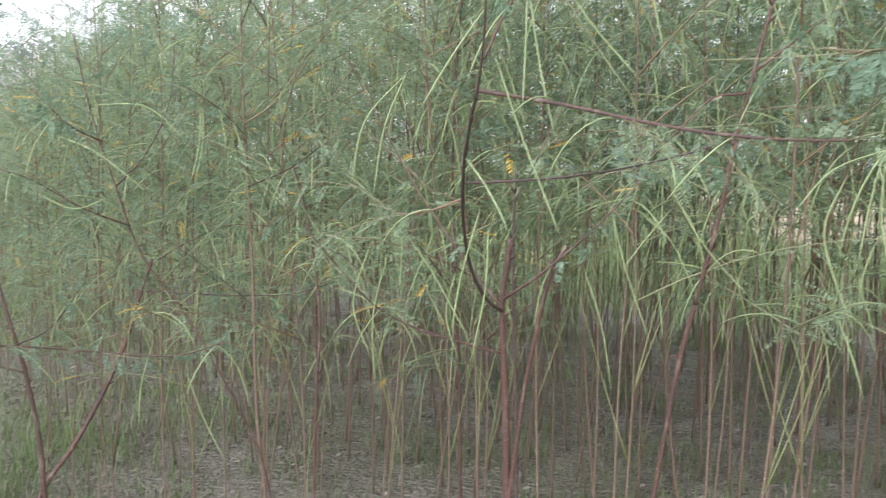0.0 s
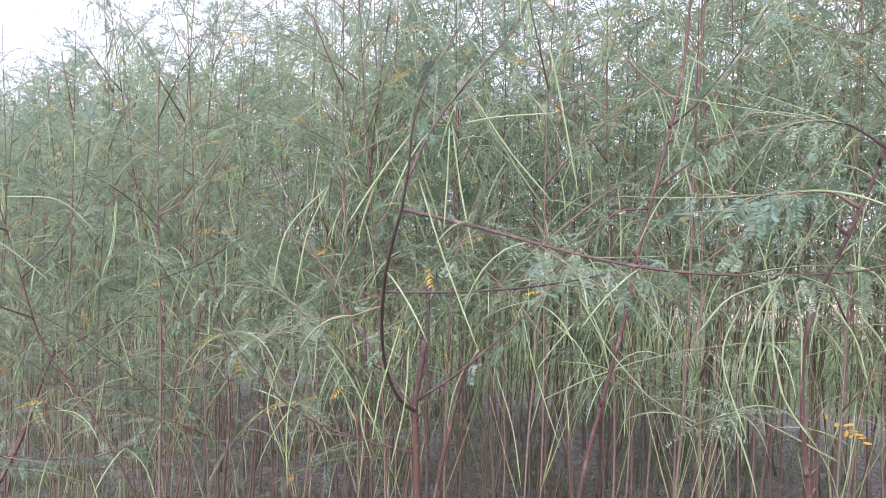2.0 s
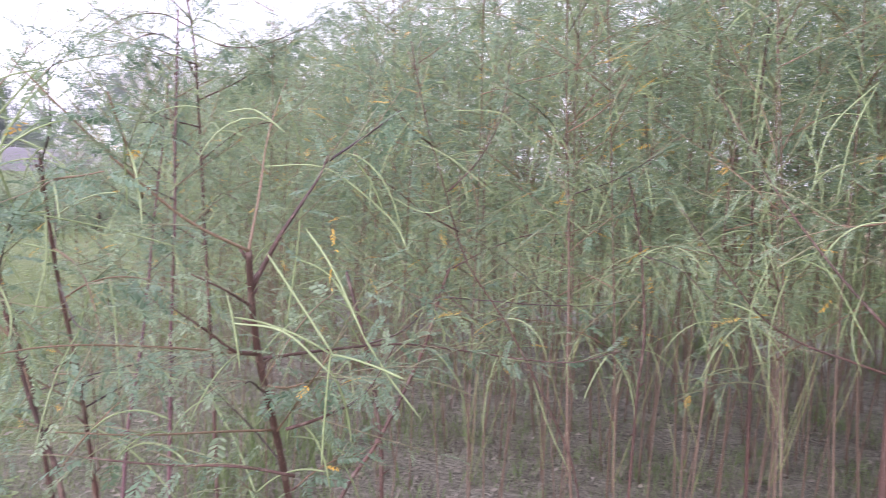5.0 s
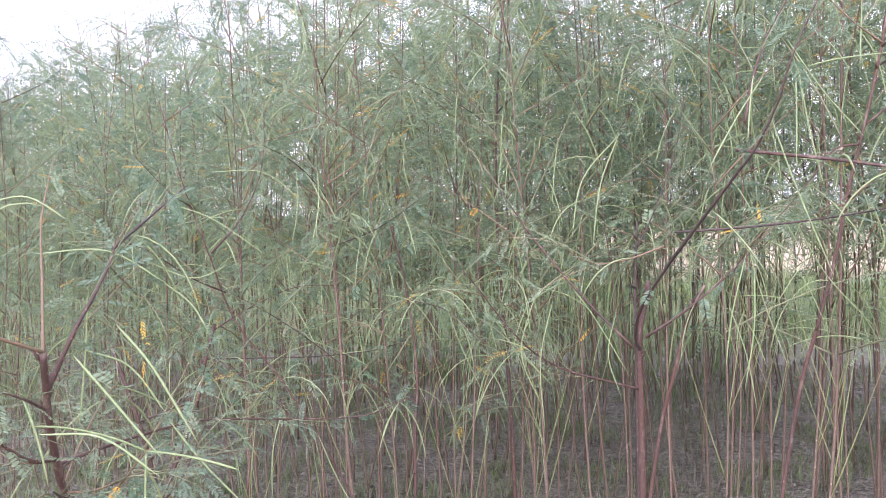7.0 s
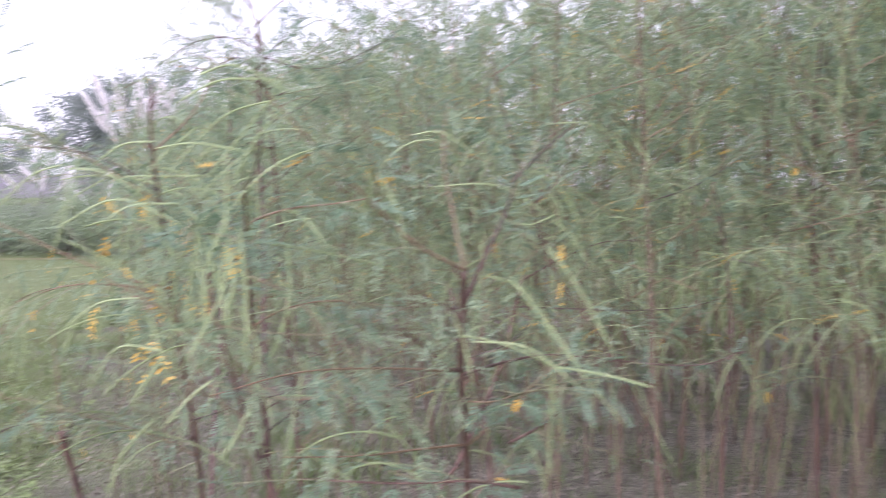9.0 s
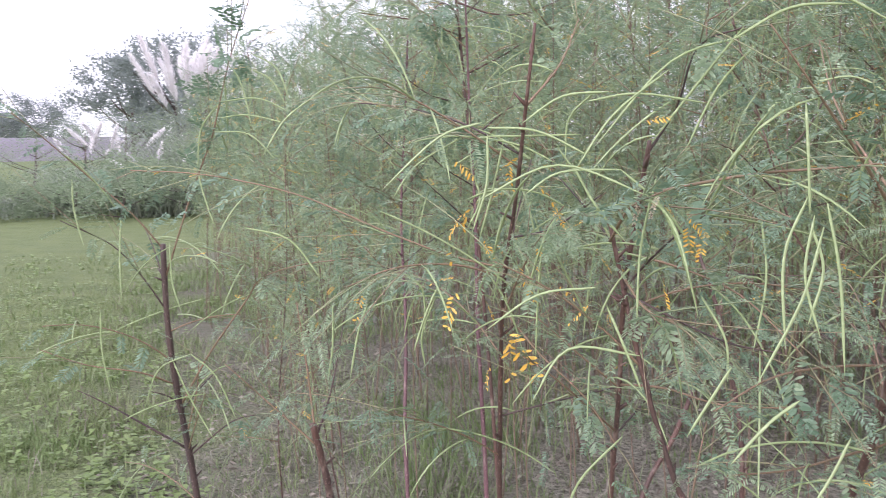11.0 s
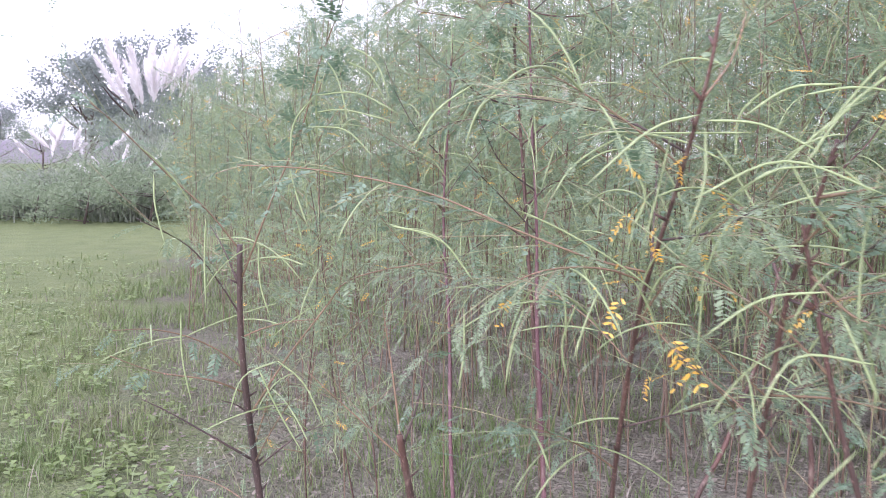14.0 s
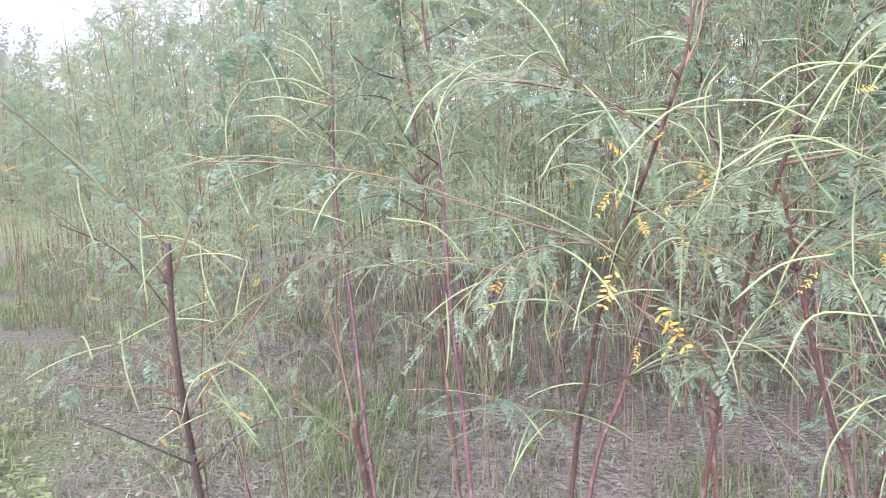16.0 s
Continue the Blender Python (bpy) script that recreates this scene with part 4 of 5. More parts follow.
limb(plant, 0.0024, 7, (-2.842, 1.477, 0.984), (-2.740, 1.465, 1.121), (-2.642, 1.475, 1.245), (-2.589, 1.459, 1.298), (-2.494, 1.455, 1.331), (-2.371, 1.459, 1.351))
limb(plant, 0.0021, 18, (-2.823, 1.425, 1.289), (-2.720, 1.404, 1.482), (-2.656, 1.402, 1.606), (-2.605, 1.397, 1.746), (-2.545, 1.394, 1.870))
limb(plant, 0.002, 6, (-2.830, 1.434, 1.217), (-2.856, 1.393, 1.296), (-2.895, 1.347, 1.372), (-2.942, 1.253, 1.432))
pod(plant, (-2.601, 1.363, 1.671), (-2.636, 1.343, 1.617), (-2.639, 1.331, 1.541))
pod(plant, (-2.601, 1.363, 1.671), (-2.524, 1.391, 1.675), (-2.446, 1.414, 1.635))
pod(plant, (-2.600, 1.358, 1.638), (-2.544, 1.380, 1.643), (-2.450, 1.410, 1.619))
pod(plant, (-2.610, 1.351, 1.611), (-2.543, 1.375, 1.605), (-2.490, 1.387, 1.555))
pod(plant, (-2.638, 1.329, 1.530), (-2.621, 1.328, 1.476), (-2.599, 1.328, 1.421))
pod(plant, (-2.885, 1.238, 1.519), (-2.878, 1.232, 1.459), (-2.855, 1.230, 1.383))
pod(plant, (-2.691, 1.298, 1.390), (-2.683, 1.290, 1.314), (-2.661, 1.289, 1.249))
pod(plant, (-2.835, 1.245, 1.252), (-2.827, 1.236, 1.165), (-2.804, 1.232, 1.078))
pod(plant, (-2.655, 1.303, 1.162), (-2.716, 1.276, 1.130), (-2.739, 1.257, 1.055))
pod(plant, (-2.656, 1.304, 1.162), (-2.603, 1.316, 1.117), (-2.559, 1.320, 1.030))
pod(plant, (-2.693, 1.291, 1.151), (-2.655, 1.294, 1.075), (-2.601, 1.301, 0.987))
pod(plant, (-2.547, 1.396, 1.767), (-2.495, 1.410, 1.734), (-2.467, 1.411, 1.668))
pod(plant, (-2.546, 1.392, 1.735), (-2.505, 1.404, 1.712), (-2.472, 1.408, 1.658))
pod(plant, (-2.786, 1.265, 1.436), (-2.784, 1.255, 1.360), (-2.776, 1.245, 1.273))
yellow_leaf(plant, (-2.663, 1.384, 1.362), (-2.689, 1.374, 1.361))

plant = hero("cut red sesbania stub with two thin shoots", 0.008, 0.0066, BARK_RED, (-2.437, 1.661, -0.020), (-2.456, 1.574, 0.500), (-2.464, 1.527, 0.750), (-2.466, 1.506, 0.850), (-2.469, 1.486, 0.920), (-2.471, 1.463, 0.990))
limb(plant, 0.0028, 3, (-2.470, 1.472, 0.963), (-2.497, 1.485, 1.117), (-2.523, 1.494, 1.248))
limb(plant, 0.0028, 3, (-2.470, 1.474, 0.957), (-2.442, 1.500, 1.069), (-2.422, 1.531, 1.234))
limb(plant, 0.0024, 3, (-2.469, 1.482, 0.933), (-2.559, 1.446, 1.023), (-2.647, 1.401, 1.119))

stem = ((-2.122, 1.655, -0.020), (-2.064, 1.511, 0.600), (-2.031, 1.429, 0.900), (-2.010, 1.380, 1.050), (-1.983, 1.317, 1.200), (-1.948, 1.243, 1.350), (-1.895, 1.159, 1.500), (-1.847, 1.076, 1.650), (-1.830, 1.060, 1.740))
plant = hero("dark sesbania plant with drooping yellow leaves", 0.005, 0.002, BARK_RED, *stem)
side_growth(plant, stem, 0.95, 1.6, 6, 0.3, 9, 73)
limb(plant, 0.0021, 5, (-1.958, 1.264, 1.308), (-1.872, 1.202, 1.251), (-1.791, 1.172, 1.198), (-1.735, 1.147, 1.137))
limb(plant, 0.002, 9, (-1.919, 1.197, 1.433), (-1.837, 1.156, 1.454), (-1.755, 1.125, 1.506))
limb(plant, 0.0021, 11, (-1.937, 1.226, 1.380), (-2.022, 1.190, 1.403), (-2.133, 1.160, 1.445), (-2.269, 1.134, 1.500), (-2.445, 1.118, 1.533), (-2.601, 1.106, 1.541))
limb(plant, 0.002, 9, (-1.943, 1.236, 1.363), (-1.995, 1.163, 1.391), (-2.065, 1.095, 1.393), (-2.122, 1.040, 1.368))
limb(plant, 0.002, 11, (-1.875, 1.124, 1.563), (-1.957, 1.119, 1.607), (-2.055, 1.122, 1.635), (-2.148, 1.113, 1.646))
limb(plant, 0.002, 9, (-1.853, 1.087, 1.631), (-1.821, 1.142, 1.691), (-1.807, 1.187, 1.759))
pod(plant, (-1.896, 1.109, 1.581), (-1.909, 1.094, 1.505), (-1.923, 1.079, 1.439))
pod(plant, (-1.928, 1.099, 1.590), (-1.872, 1.117, 1.576), (-1.823, 1.131, 1.550))
pod(plant, (-1.793, 1.148, 1.591), (-1.864, 1.122, 1.590), (-1.928, 1.099, 1.590))
pod(plant, (-1.952, 1.090, 1.590), (-2.014, 1.062, 1.549), (-2.045, 1.044, 1.500))
pod(plant, (-1.934, 1.089, 1.535), (-1.924, 1.087, 1.497), (-1.940, 1.075, 1.456))
pod(plant, (-2.153, 1.027, 1.657), (-2.199, 1.005, 1.620), (-2.229, 0.986, 1.566))
pod(plant, (-2.072, 1.012, 1.349), (-2.083, 1.003, 1.308), (-2.091, 0.990, 1.241))
pod(plant, (-1.977, 1.050, 1.373), (-1.992, 1.039, 1.331), (-2.005, 1.027, 1.281))
pod(plant, (-1.778, 1.162, 1.650), (-1.809, 1.145, 1.613), (-1.811, 1.136, 1.554))
pod(plant, (-2.250, 0.964, 1.461), (-2.186, 0.985, 1.443), (-2.137, 0.994, 1.384))
yellow_leaf(plant, (-1.920, 1.072, 1.499), (-1.992, 1.034, 1.417))
yellow_leaf(plant, (-1.846, 1.102, 1.524), (-1.790, 1.116, 1.480))
yellow_leaf(plant, (-1.867, 1.079, 1.415), (-1.837, 1.081, 1.356))
yellow_leaf(plant, (-1.875, 1.061, 1.314), (-1.854, 1.059, 1.245))
yellow_leaf(plant, (-1.940, 1.047, 1.379), (-1.966, 1.030, 1.321))
yellow_leaf(plant, (-1.879, 1.095, 1.560), (-1.888, 1.086, 1.515))
yellow_leaf(plant, (-1.941, 1.049, 1.391), (-1.980, 1.035, 1.392))
yellow_leaf(plant, (-1.911, 1.068, 1.449), (-1.902, 1.067, 1.424))
yellow_leaf(plant, (-1.965, 1.080, 1.562), (-1.918, 1.084, 1.527))
yellow_leaf(plant, (-1.900, 1.089, 1.537), (-1.881, 1.095, 1.556))
yellow_leaf(plant, (-1.861, 1.094, 1.524), (-1.842, 1.098, 1.521))
yellow_leaf(plant, (-1.935, 1.076, 1.487), (-1.975, 1.064, 1.456))
yellow_leaf(plant, (-1.836, 1.135, 1.486), (-1.813, 1.136, 1.463))
yellow_leaf(plant, (-1.850, 1.125, 1.434), (-1.839, 1.123, 1.398))
yellow_leaf(plant, (-1.837, 1.122, 1.392), (-1.792, 1.126, 1.356))
yellow_leaf(plant, (-1.895, 1.101, 1.315), (-1.843, 1.101, 1.240))
yellow_leaf(plant, (-1.909, 1.091, 1.259), (-1.921, 1.085, 1.234))
yellow_leaf(plant, (-1.924, 1.100, 1.352), (-1.905, 1.101, 1.331))
yellow_leaf(plant, (-2.111, 1.067, 1.361), (-2.127, 1.057, 1.310))
yellow_leaf(plant, (-1.606, 0.943, 1.495), (-1.586, 0.945, 1.477))
yellow_leaf(plant, (-1.661, 0.947, 1.603), (-1.643, 0.951, 1.607))
yellow_leaf(plant, (-1.874, 0.891, 1.483), (-1.885, 0.887, 1.468))

stem = ((-1.877, 1.534, -0.020), (-1.827, 1.418, 0.600), (-1.799, 1.348, 0.900), (-1.781, 1.306, 1.050), (-1.759, 1.256, 1.200), (-1.740, 1.200, 1.350), (-1.705, 1.140, 1.500), (-1.685, 1.110, 1.580))
plant = hero("dark red sesbania plant with a long level branch", 0.0044, 0.0027, BARK_RED, *stem)
side_growth(plant, stem, 1.05, 1.5, 4, 0.28, 8, 74)
limb(plant, 0.0024, 5, (-1.704, 1.138, 1.504), (-1.624, 1.062, 1.523), (-1.534, 1.008, 1.540), (-1.446, 0.975, 1.548), (-1.377, 0.950, 1.556))
limb(plant, 0.0021, 4, (-1.772, 1.285, 1.114), (-1.791, 1.203, 1.171), (-1.824, 1.126, 1.236), (-1.859, 1.079, 1.278))
limb(plant, 0.0021, 4, (-1.738, 1.197, 1.357), (-1.650, 1.135, 1.333), (-1.574, 1.084, 1.317), (-1.505, 1.042, 1.318))
limb(plant, 0.0021, 5, (-1.724, 1.173, 1.418), (-1.643, 1.140, 1.404), (-1.560, 1.094, 1.378), (-1.483, 1.049, 1.318))
limb(plant, 0.002, 2, (-1.759, 1.256, 1.200), (-1.668, 1.147, 1.231), (-1.575, 1.043, 1.245), (-1.482, 0.999, 1.263))
limb(plant, 0.002, 10, (-1.689, 1.116, 1.563), (-1.648, 1.099, 1.624), (-1.616, 1.065, 1.697), (-1.556, 1.037, 1.715))
pod(plant, (-1.552, 1.011, 1.702), (-1.634, 0.977, 1.672), (-1.714, 0.933, 1.572))
pod(plant, (-1.555, 1.011, 1.712), (-1.600, 0.986, 1.650), (-1.651, 0.957, 1.577))
pod(plant, (-1.541, 1.013, 1.691), (-1.580, 0.992, 1.643), (-1.614, 0.969, 1.566))
pod(plant, (-1.683, 0.941, 1.547), (-1.750, 0.917, 1.544), (-1.789, 0.898, 1.517))
pod(plant, (-1.683, 0.941, 1.547), (-1.636, 0.952, 1.504), (-1.594, 0.959, 1.447))
pod(plant, (-1.643, 0.954, 1.539), (-1.657, 0.937, 1.455), (-1.658, 0.924, 1.364))
pod(plant, (-1.722, 0.938, 1.628), (-1.666, 0.960, 1.636), (-1.586, 0.987, 1.622))
pod(plant, (-1.529, 0.989, 1.495), (-1.520, 0.981, 1.418), (-1.531, 0.966, 1.334))
pod(plant, (-1.589, 0.954, 1.398), (-1.561, 0.957, 1.348), (-1.557, 0.951, 1.299))
pod(plant, (-1.737, 0.923, 1.555), (-1.709, 0.926, 1.505), (-1.674, 0.932, 1.462))
yellow_leaf(plant, (-1.604, 0.945, 1.491), (-1.603, 0.942, 1.473))
yellow_leaf(plant, (-1.586, 0.950, 1.480), (-1.587, 0.947, 1.466))
yellow_leaf(plant, (-1.628, 0.926, 1.422), (-1.627, 0.924, 1.405))
yellow_leaf(plant, (-1.703, 0.895, 1.396), (-1.722, 0.885, 1.376))

stem = ((-2.600, 2.200, -0.020), (-2.700, 2.330, 0.600), (-2.750, 2.440, 0.900), (-2.775, 2.490, 1.050), (-2.810, 2.545, 1.200), (-2.832, 2.583, 1.350), (-2.838, 2.608, 1.500), (-2.835, 2.628, 1.650), (-2.830, 2.650, 1.950))
plant = hero("slim sesbania plant with a purple-red upper stem", 0.0058, 0.0028, BARK_PURPLE, *stem)
side_growth(plant, stem, 1.05, 1.9, 10, 0.4, 11, 71)
limb(plant, 0.002, 13, (-2.837, 2.613, 1.536), (-2.906, 2.534, 1.638), (-2.980, 2.525, 1.763), (-3.018, 2.526, 1.862))
limb(plant, 0.002, 13, (-2.836, 2.623, 1.612), (-2.739, 2.604, 1.709), (-2.720, 2.629, 1.832))
limb(plant, 0.002, 11, (-2.833, 2.588, 1.381), (-2.859, 2.417, 1.448), (-2.909, 2.323, 1.524))
pod(plant, (-2.889, 2.446, 1.578), (-2.821, 2.465, 1.541), (-2.774, 2.474, 1.481))
pod(plant, (-2.905, 2.469, 1.721), (-2.849, 2.492, 1.743), (-2.814, 2.496, 1.683))
pod(plant, (-2.733, 2.500, 1.575), (-2.686, 2.509, 1.515), (-2.661, 2.506, 1.432))
pod(plant, (-2.863, 2.399, 1.377), (-2.805, 2.412, 1.317), (-2.746, 2.418, 1.209))

stem = ((-2.325, 2.113, -0.020), (-2.361, 2.168, 0.600), (-2.385, 2.193, 0.900), (-2.398, 2.205, 1.050), (-2.405, 2.216, 1.200), (-2.411, 2.227, 1.350), (-2.422, 2.239, 1.500), (-2.436, 2.251, 1.650), (-2.460, 2.280, 2.050))
plant = hero("tall sesbania plant with purple-red stem deeper in the crop", 0.006, 0.0028, BARK_PURPLE, *stem)
side_growth(plant, stem, 1.05, 2.0, 10, 0.4, 11, 72)
limb(plant, 0.002, 14, (-2.427, 2.243, 1.556), (-2.330, 2.250, 1.662), (-2.284, 2.289, 1.820))
limb(plant, 0.002, 14, (-2.440, 2.256, 1.719), (-2.501, 2.206, 1.824), (-2.530, 2.213, 1.945))
limb(plant, 0.002, 11, (-2.419, 2.236, 1.461), (-2.470, 2.100, 1.534), (-2.500, 2.018, 1.637))

stem = ((-1.469, 1.178, -0.020), (-1.526, 1.146, 0.499), (-1.610, 1.098, 1.018), (-1.639, 1.083, 1.119), (-1.666, 1.067, 1.215), (-1.689, 1.053, 1.315), (-1.709, 1.047, 1.411), (-1.722, 1.038, 1.481))
plant = hero("leaning red sesbania plant with arching pods", 0.0044, 0.0024, BARK_RED, *stem)
side_growth(plant, stem, 1.05, 1.4, 3, 0.24, 7, 78)
limb(plant, 0.0021, 9, (-1.709, 1.047, 1.411), (-1.663, 0.991, 1.373), (-1.618, 0.957, 1.364))
limb(plant, 0.0021, 9, (-1.719, 1.034, 1.451), (-1.677, 0.966, 1.500), (-1.625, 0.896, 1.523))
pod(plant, (-1.623, 0.917, 1.659), (-1.681, 0.898, 1.610), (-1.721, 0.881, 1.547))
pod(plant, (-1.830, 0.869, 1.604), (-1.881, 0.856, 1.587), (-1.947, 0.834, 1.525))
pod(plant, (-1.823, 0.868, 1.590), (-1.821, 0.860, 1.532), (-1.835, 0.849, 1.477))
pod(plant, (-1.823, 0.869, 1.598), (-1.765, 0.879, 1.593), (-1.702, 0.887, 1.562))
pod(plant, (-1.831, 0.855, 1.513), (-1.740, 0.879, 1.554), (-1.633, 0.894, 1.516))
pod(plant, (-1.692, 0.867, 1.416), (-1.756, 0.853, 1.406), (-1.815, 0.836, 1.363))
pod(plant, (-1.641, 0.866, 1.342), (-1.719, 0.851, 1.346), (-1.758, 0.834, 1.283))
pod(plant, (-1.679, 0.867, 1.396), (-1.654, 0.863, 1.343), (-1.637, 0.861, 1.303))
pod(plant, (-1.656, 0.850, 1.252), (-1.702, 0.832, 1.196), (-1.716, 0.821, 1.137))
pod(plant, (-1.687, 0.901, 1.636), (-1.739, 0.890, 1.632), (-1.785, 0.877, 1.601))
pod(plant, (-2.149, 1.194, 1.680), (-2.198, 1.178, 1.634), (-2.218, 1.165, 1.574))
pod(plant, (-2.204, 1.129, 1.321), (-2.201, 1.120, 1.251), (-2.206, 1.111, 1.199))
pod(plant, (-2.034, 1.165, 1.339), (-2.053, 1.152, 1.278), (-2.045, 1.146, 1.226))
pod(plant, (-2.090, 1.160, 1.376), (-2.056, 1.162, 1.348), (-2.048, 1.153, 1.278))


# ---- ground cover ----
def cover():
    rng = random.Random(8)
    grass, weeds, litter = Buf(), Buf(), Buf()

    def blade(x, y, h, w, mat=0):
        a = rng.uniform(0, 6.28)
        lean = rng.uniform(0.2, 1.2) * h
        c, s = math.cos(a), math.sin(a)
        px, py = -s * w, c * w
        mx, my = x + c * lean * 0.35, y + s * lean * 0.35
        grass.add([(x - px, y - py, -0.01), (x + px, y + py, -0.01), (mx + px * 0.8, my + py * 0.8, h * 0.6), (mx - px * 0.8, my - py * 0.8, h * 0.6),
                   (x + c * lean, y + s * lean, h)], [(0, 1, 2, 3), (3, 2, 4)], mat)

    def rosette(x, y, size):
        n = rng.randint(3, 6)
        for k in range(n):
            a = 6.28 * k / n + rng.uniform(-0.4, 0.4)
            c, s = math.cos(a), math.sin(a)
            r, w, z = size * rng.uniform(0.7, 1.2), size * 0.33, rng.uniform(0.01, 0.09)
            tilt = rng.uniform(-0.2, 0.6) * size
            weeds.add([(x, y, z), (x + c * r * 0.55 - s * w, y + s * r * 0.55 + c * w, z + tilt * 0.7), (x + c * r, y + s * r, z + tilt * 0.6),
                       (x + c * r * 0.55 + s * w, y + s * r * 0.55 - c * w, z + tilt * 0.7)], [(0, 1, 2, 3)])

    # sparse tufts and litter on the soil between the stems
    for _ in range(11000):
        x, y = rng.uniform(-6, 3.5), rng.uniform(1.2, 9.5)
        if inside(x, y) < -0.4 or noise.noise((x * 1.1, y * 1.1, 5)) < -0.1:
            continue
        for _ in range(rng.randint(3, 8)):
            blade(x + rng.gauss(0, 0.03), y + rng.gauss(0, 0.03), rng.uniform(0.02, 0.1), rng.uniform(0.001, 0.002), 1 if rng.random() < 0.2 else 0)
    # flattened grey-green clumps, some of them withered
    for _ in range(2600):
        x, y = rng.uniform(-4.5, 3.0), rng.uniform(2.6, 9.5)
        if inside(x, y) < 0.2 or noise.noise((x * 1.9, y * 1.9, 12)) < 0.0:
            continue
        dead = rng.random() < 0.35
        for _ in range(rng.randint(8, 18)):
            blade(x + rng.gauss(0, 0.06), y + rng.gauss(0, 0.06), rng.uniform(0.03, 0.12), rng.uniform(0.002, 0.004), 1 if dead else 3)
    for _ in range(26000):
        x, y = rng.uniform(-5.5, 3.5), rng.uniform(1.5, 9.0)
        if inside(x, y) < -0.9:
            continue
        a, l, w = rng.uniform(0, 6.28), rng.uniform(0.01, 0.05), rng.uniform(0.002, 0.007)
        c, s = math.cos(a), math.sin(a)
        z, t = 0.008 + rng.uniform(0.0, 0.02), rng.uniform(-0.012, 0.012)
        litter.add([(x, y, z), (x + c * l * 0.5 - s * w, y + s * l * 0.5 + c * w, z + 0.006 + t), (x + c * l, y + s * l, z + t), (x + c * l * 0.5 + s * w, y + s * l * 0.5 - c * w, z)], [(0, 1, 2, 3)])
    # straw and broken twigs lying about
    for _ in range(9000):
        x, y = rng.uniform(-4.6, 4.0), rng.uniform(2.2, 13.0)
        if inside(x, y) < -0.3 or noise.noise((x * 1.3, y * 1.3, 21)) < -0.15:
            continue
        a, l, w = rng.uniform(0, 6.28), rng.uniform(0.05, 0.17), rng.uniform(0.0012, 0.0028)
        c, s = math.cos(a), math.sin(a)
        z, z2, bow = 0.012 + rng.uniform(0, 0.03), 0.012 + rng.uniform(0, 0.05), rng.uniform(-0.2, 0.2) * l
        mx, my = x + c * l * 0.5 - s * bow, y + s * l * 0.5 + c * bow
        litter.add([(x - s * w, y + c * w, z), (x + s * w, y - c * w, z), (mx + s * w, my - c * w, z + 0.01), (mx - s * w, my + c * w, z + 0.01),
                    (x + c * l, y + s * l, z2)], [(0, 1, 2, 3), (3, 2, 4)], 1)
    # rank grass on the strip beyond the crop
    for _ in range(16000):
        x, y = rng.uniform(-3, 14), rng.uniform(8.5, 20)
        if noise.noise((x * 0.5, y * 0.5, 4)) < -0.25 or (x > 1.0 and y < 10.2):
            continue
        blade(x, y, rng.uniform(0.12, 0.42), rng.uniform(0.004, 0.009), 3)
    # taller grass along the crop's open edge, weeds and turf outside it
    for _ in range(2300):
        u = rng.uniform(-0.6, 9)
        d = rng.gauss(-0.6, 0.6)
        x, y = -2.4 - 0.6 * u + 0.8 * d, 1.25 + 0.8 * u + 0.6 * d
        if noise.noise((x * 1.2, y * 1.2, 17)) < 0.05 + 0.25 * max(0, min(1, d + 0.6)):
            continue
        for _ in range(rng.randint(4, 9)):
            blade(x + rng.gauss(0, 0.05), y + rng.gauss(0, 0.05), rng.uniform(0.04, 0.15), rng.uniform(0.0015, 0.0028), 1 if rng.random() < 0.2 else 0)
    # rough grass at the feet of the outermost rows
    for _ in range(7500):
        x, y = rng.uniform(-9.5, -2.6), rng.uniform(5.9, 11)
        if not -1.2 < inside(x, y) < 1.6 or noise.noise((x * 0.9, y * 0.9, 40)) < -0.2:
            continue
        for _ in range(2):
            blade(x + rng.gauss(0, 0.05), y + rng.gauss(0, 0.05), rng.uniform(0.04, 0.15), rng.uniform(0.002, 0.005), 3 if rng.random() < 0.6 else 0)
    # short thin grass on the pale earth beside the crop
    for _ in range(3600):
        x, y = rng.uniform(-7.5, -2.4), rng.uniform(1.4, 9)
        if not -1.5 < inside(x, y) < 0.7 or noise.noise((x * 1.6, y * 1.6, 30)) < -0.02:
            continue
        for _ in range(rng.randint(4, 9)):
            blade(x + rng.gauss(0, 0.04), y + rng.gauss(0, 0.04), rng.uniform(0.02, 0.075), rng.uniform(0.0015, 0.003), 1 if rng.random() < 0.15 else 0)
    # a few lush tufts
    for tx, ty, n in ((-2.05, 1.8, 240), (-1.8, 2.1, 110), (-1.7, 2.9, 150), (-2.5, 2.5, 90), (-0.2, 3.0, 70), (0.5, 3.3, 70), (-3.2, 4.0, 120), (-3.41, 3.75, 120), (-3.11, 3.46, 120), (-3.74, 4.28, 120), (-3.18, 4.27, 120), (-3.01, 4.80, 120)):
        for _ in range(n):
            blade(tx + rng.gauss(0, 0.2), ty + rng.gauss(0, 0.2), rng.uniform(0.06, 0.32), rng.uniform(0.0018, 0.0032), 3)
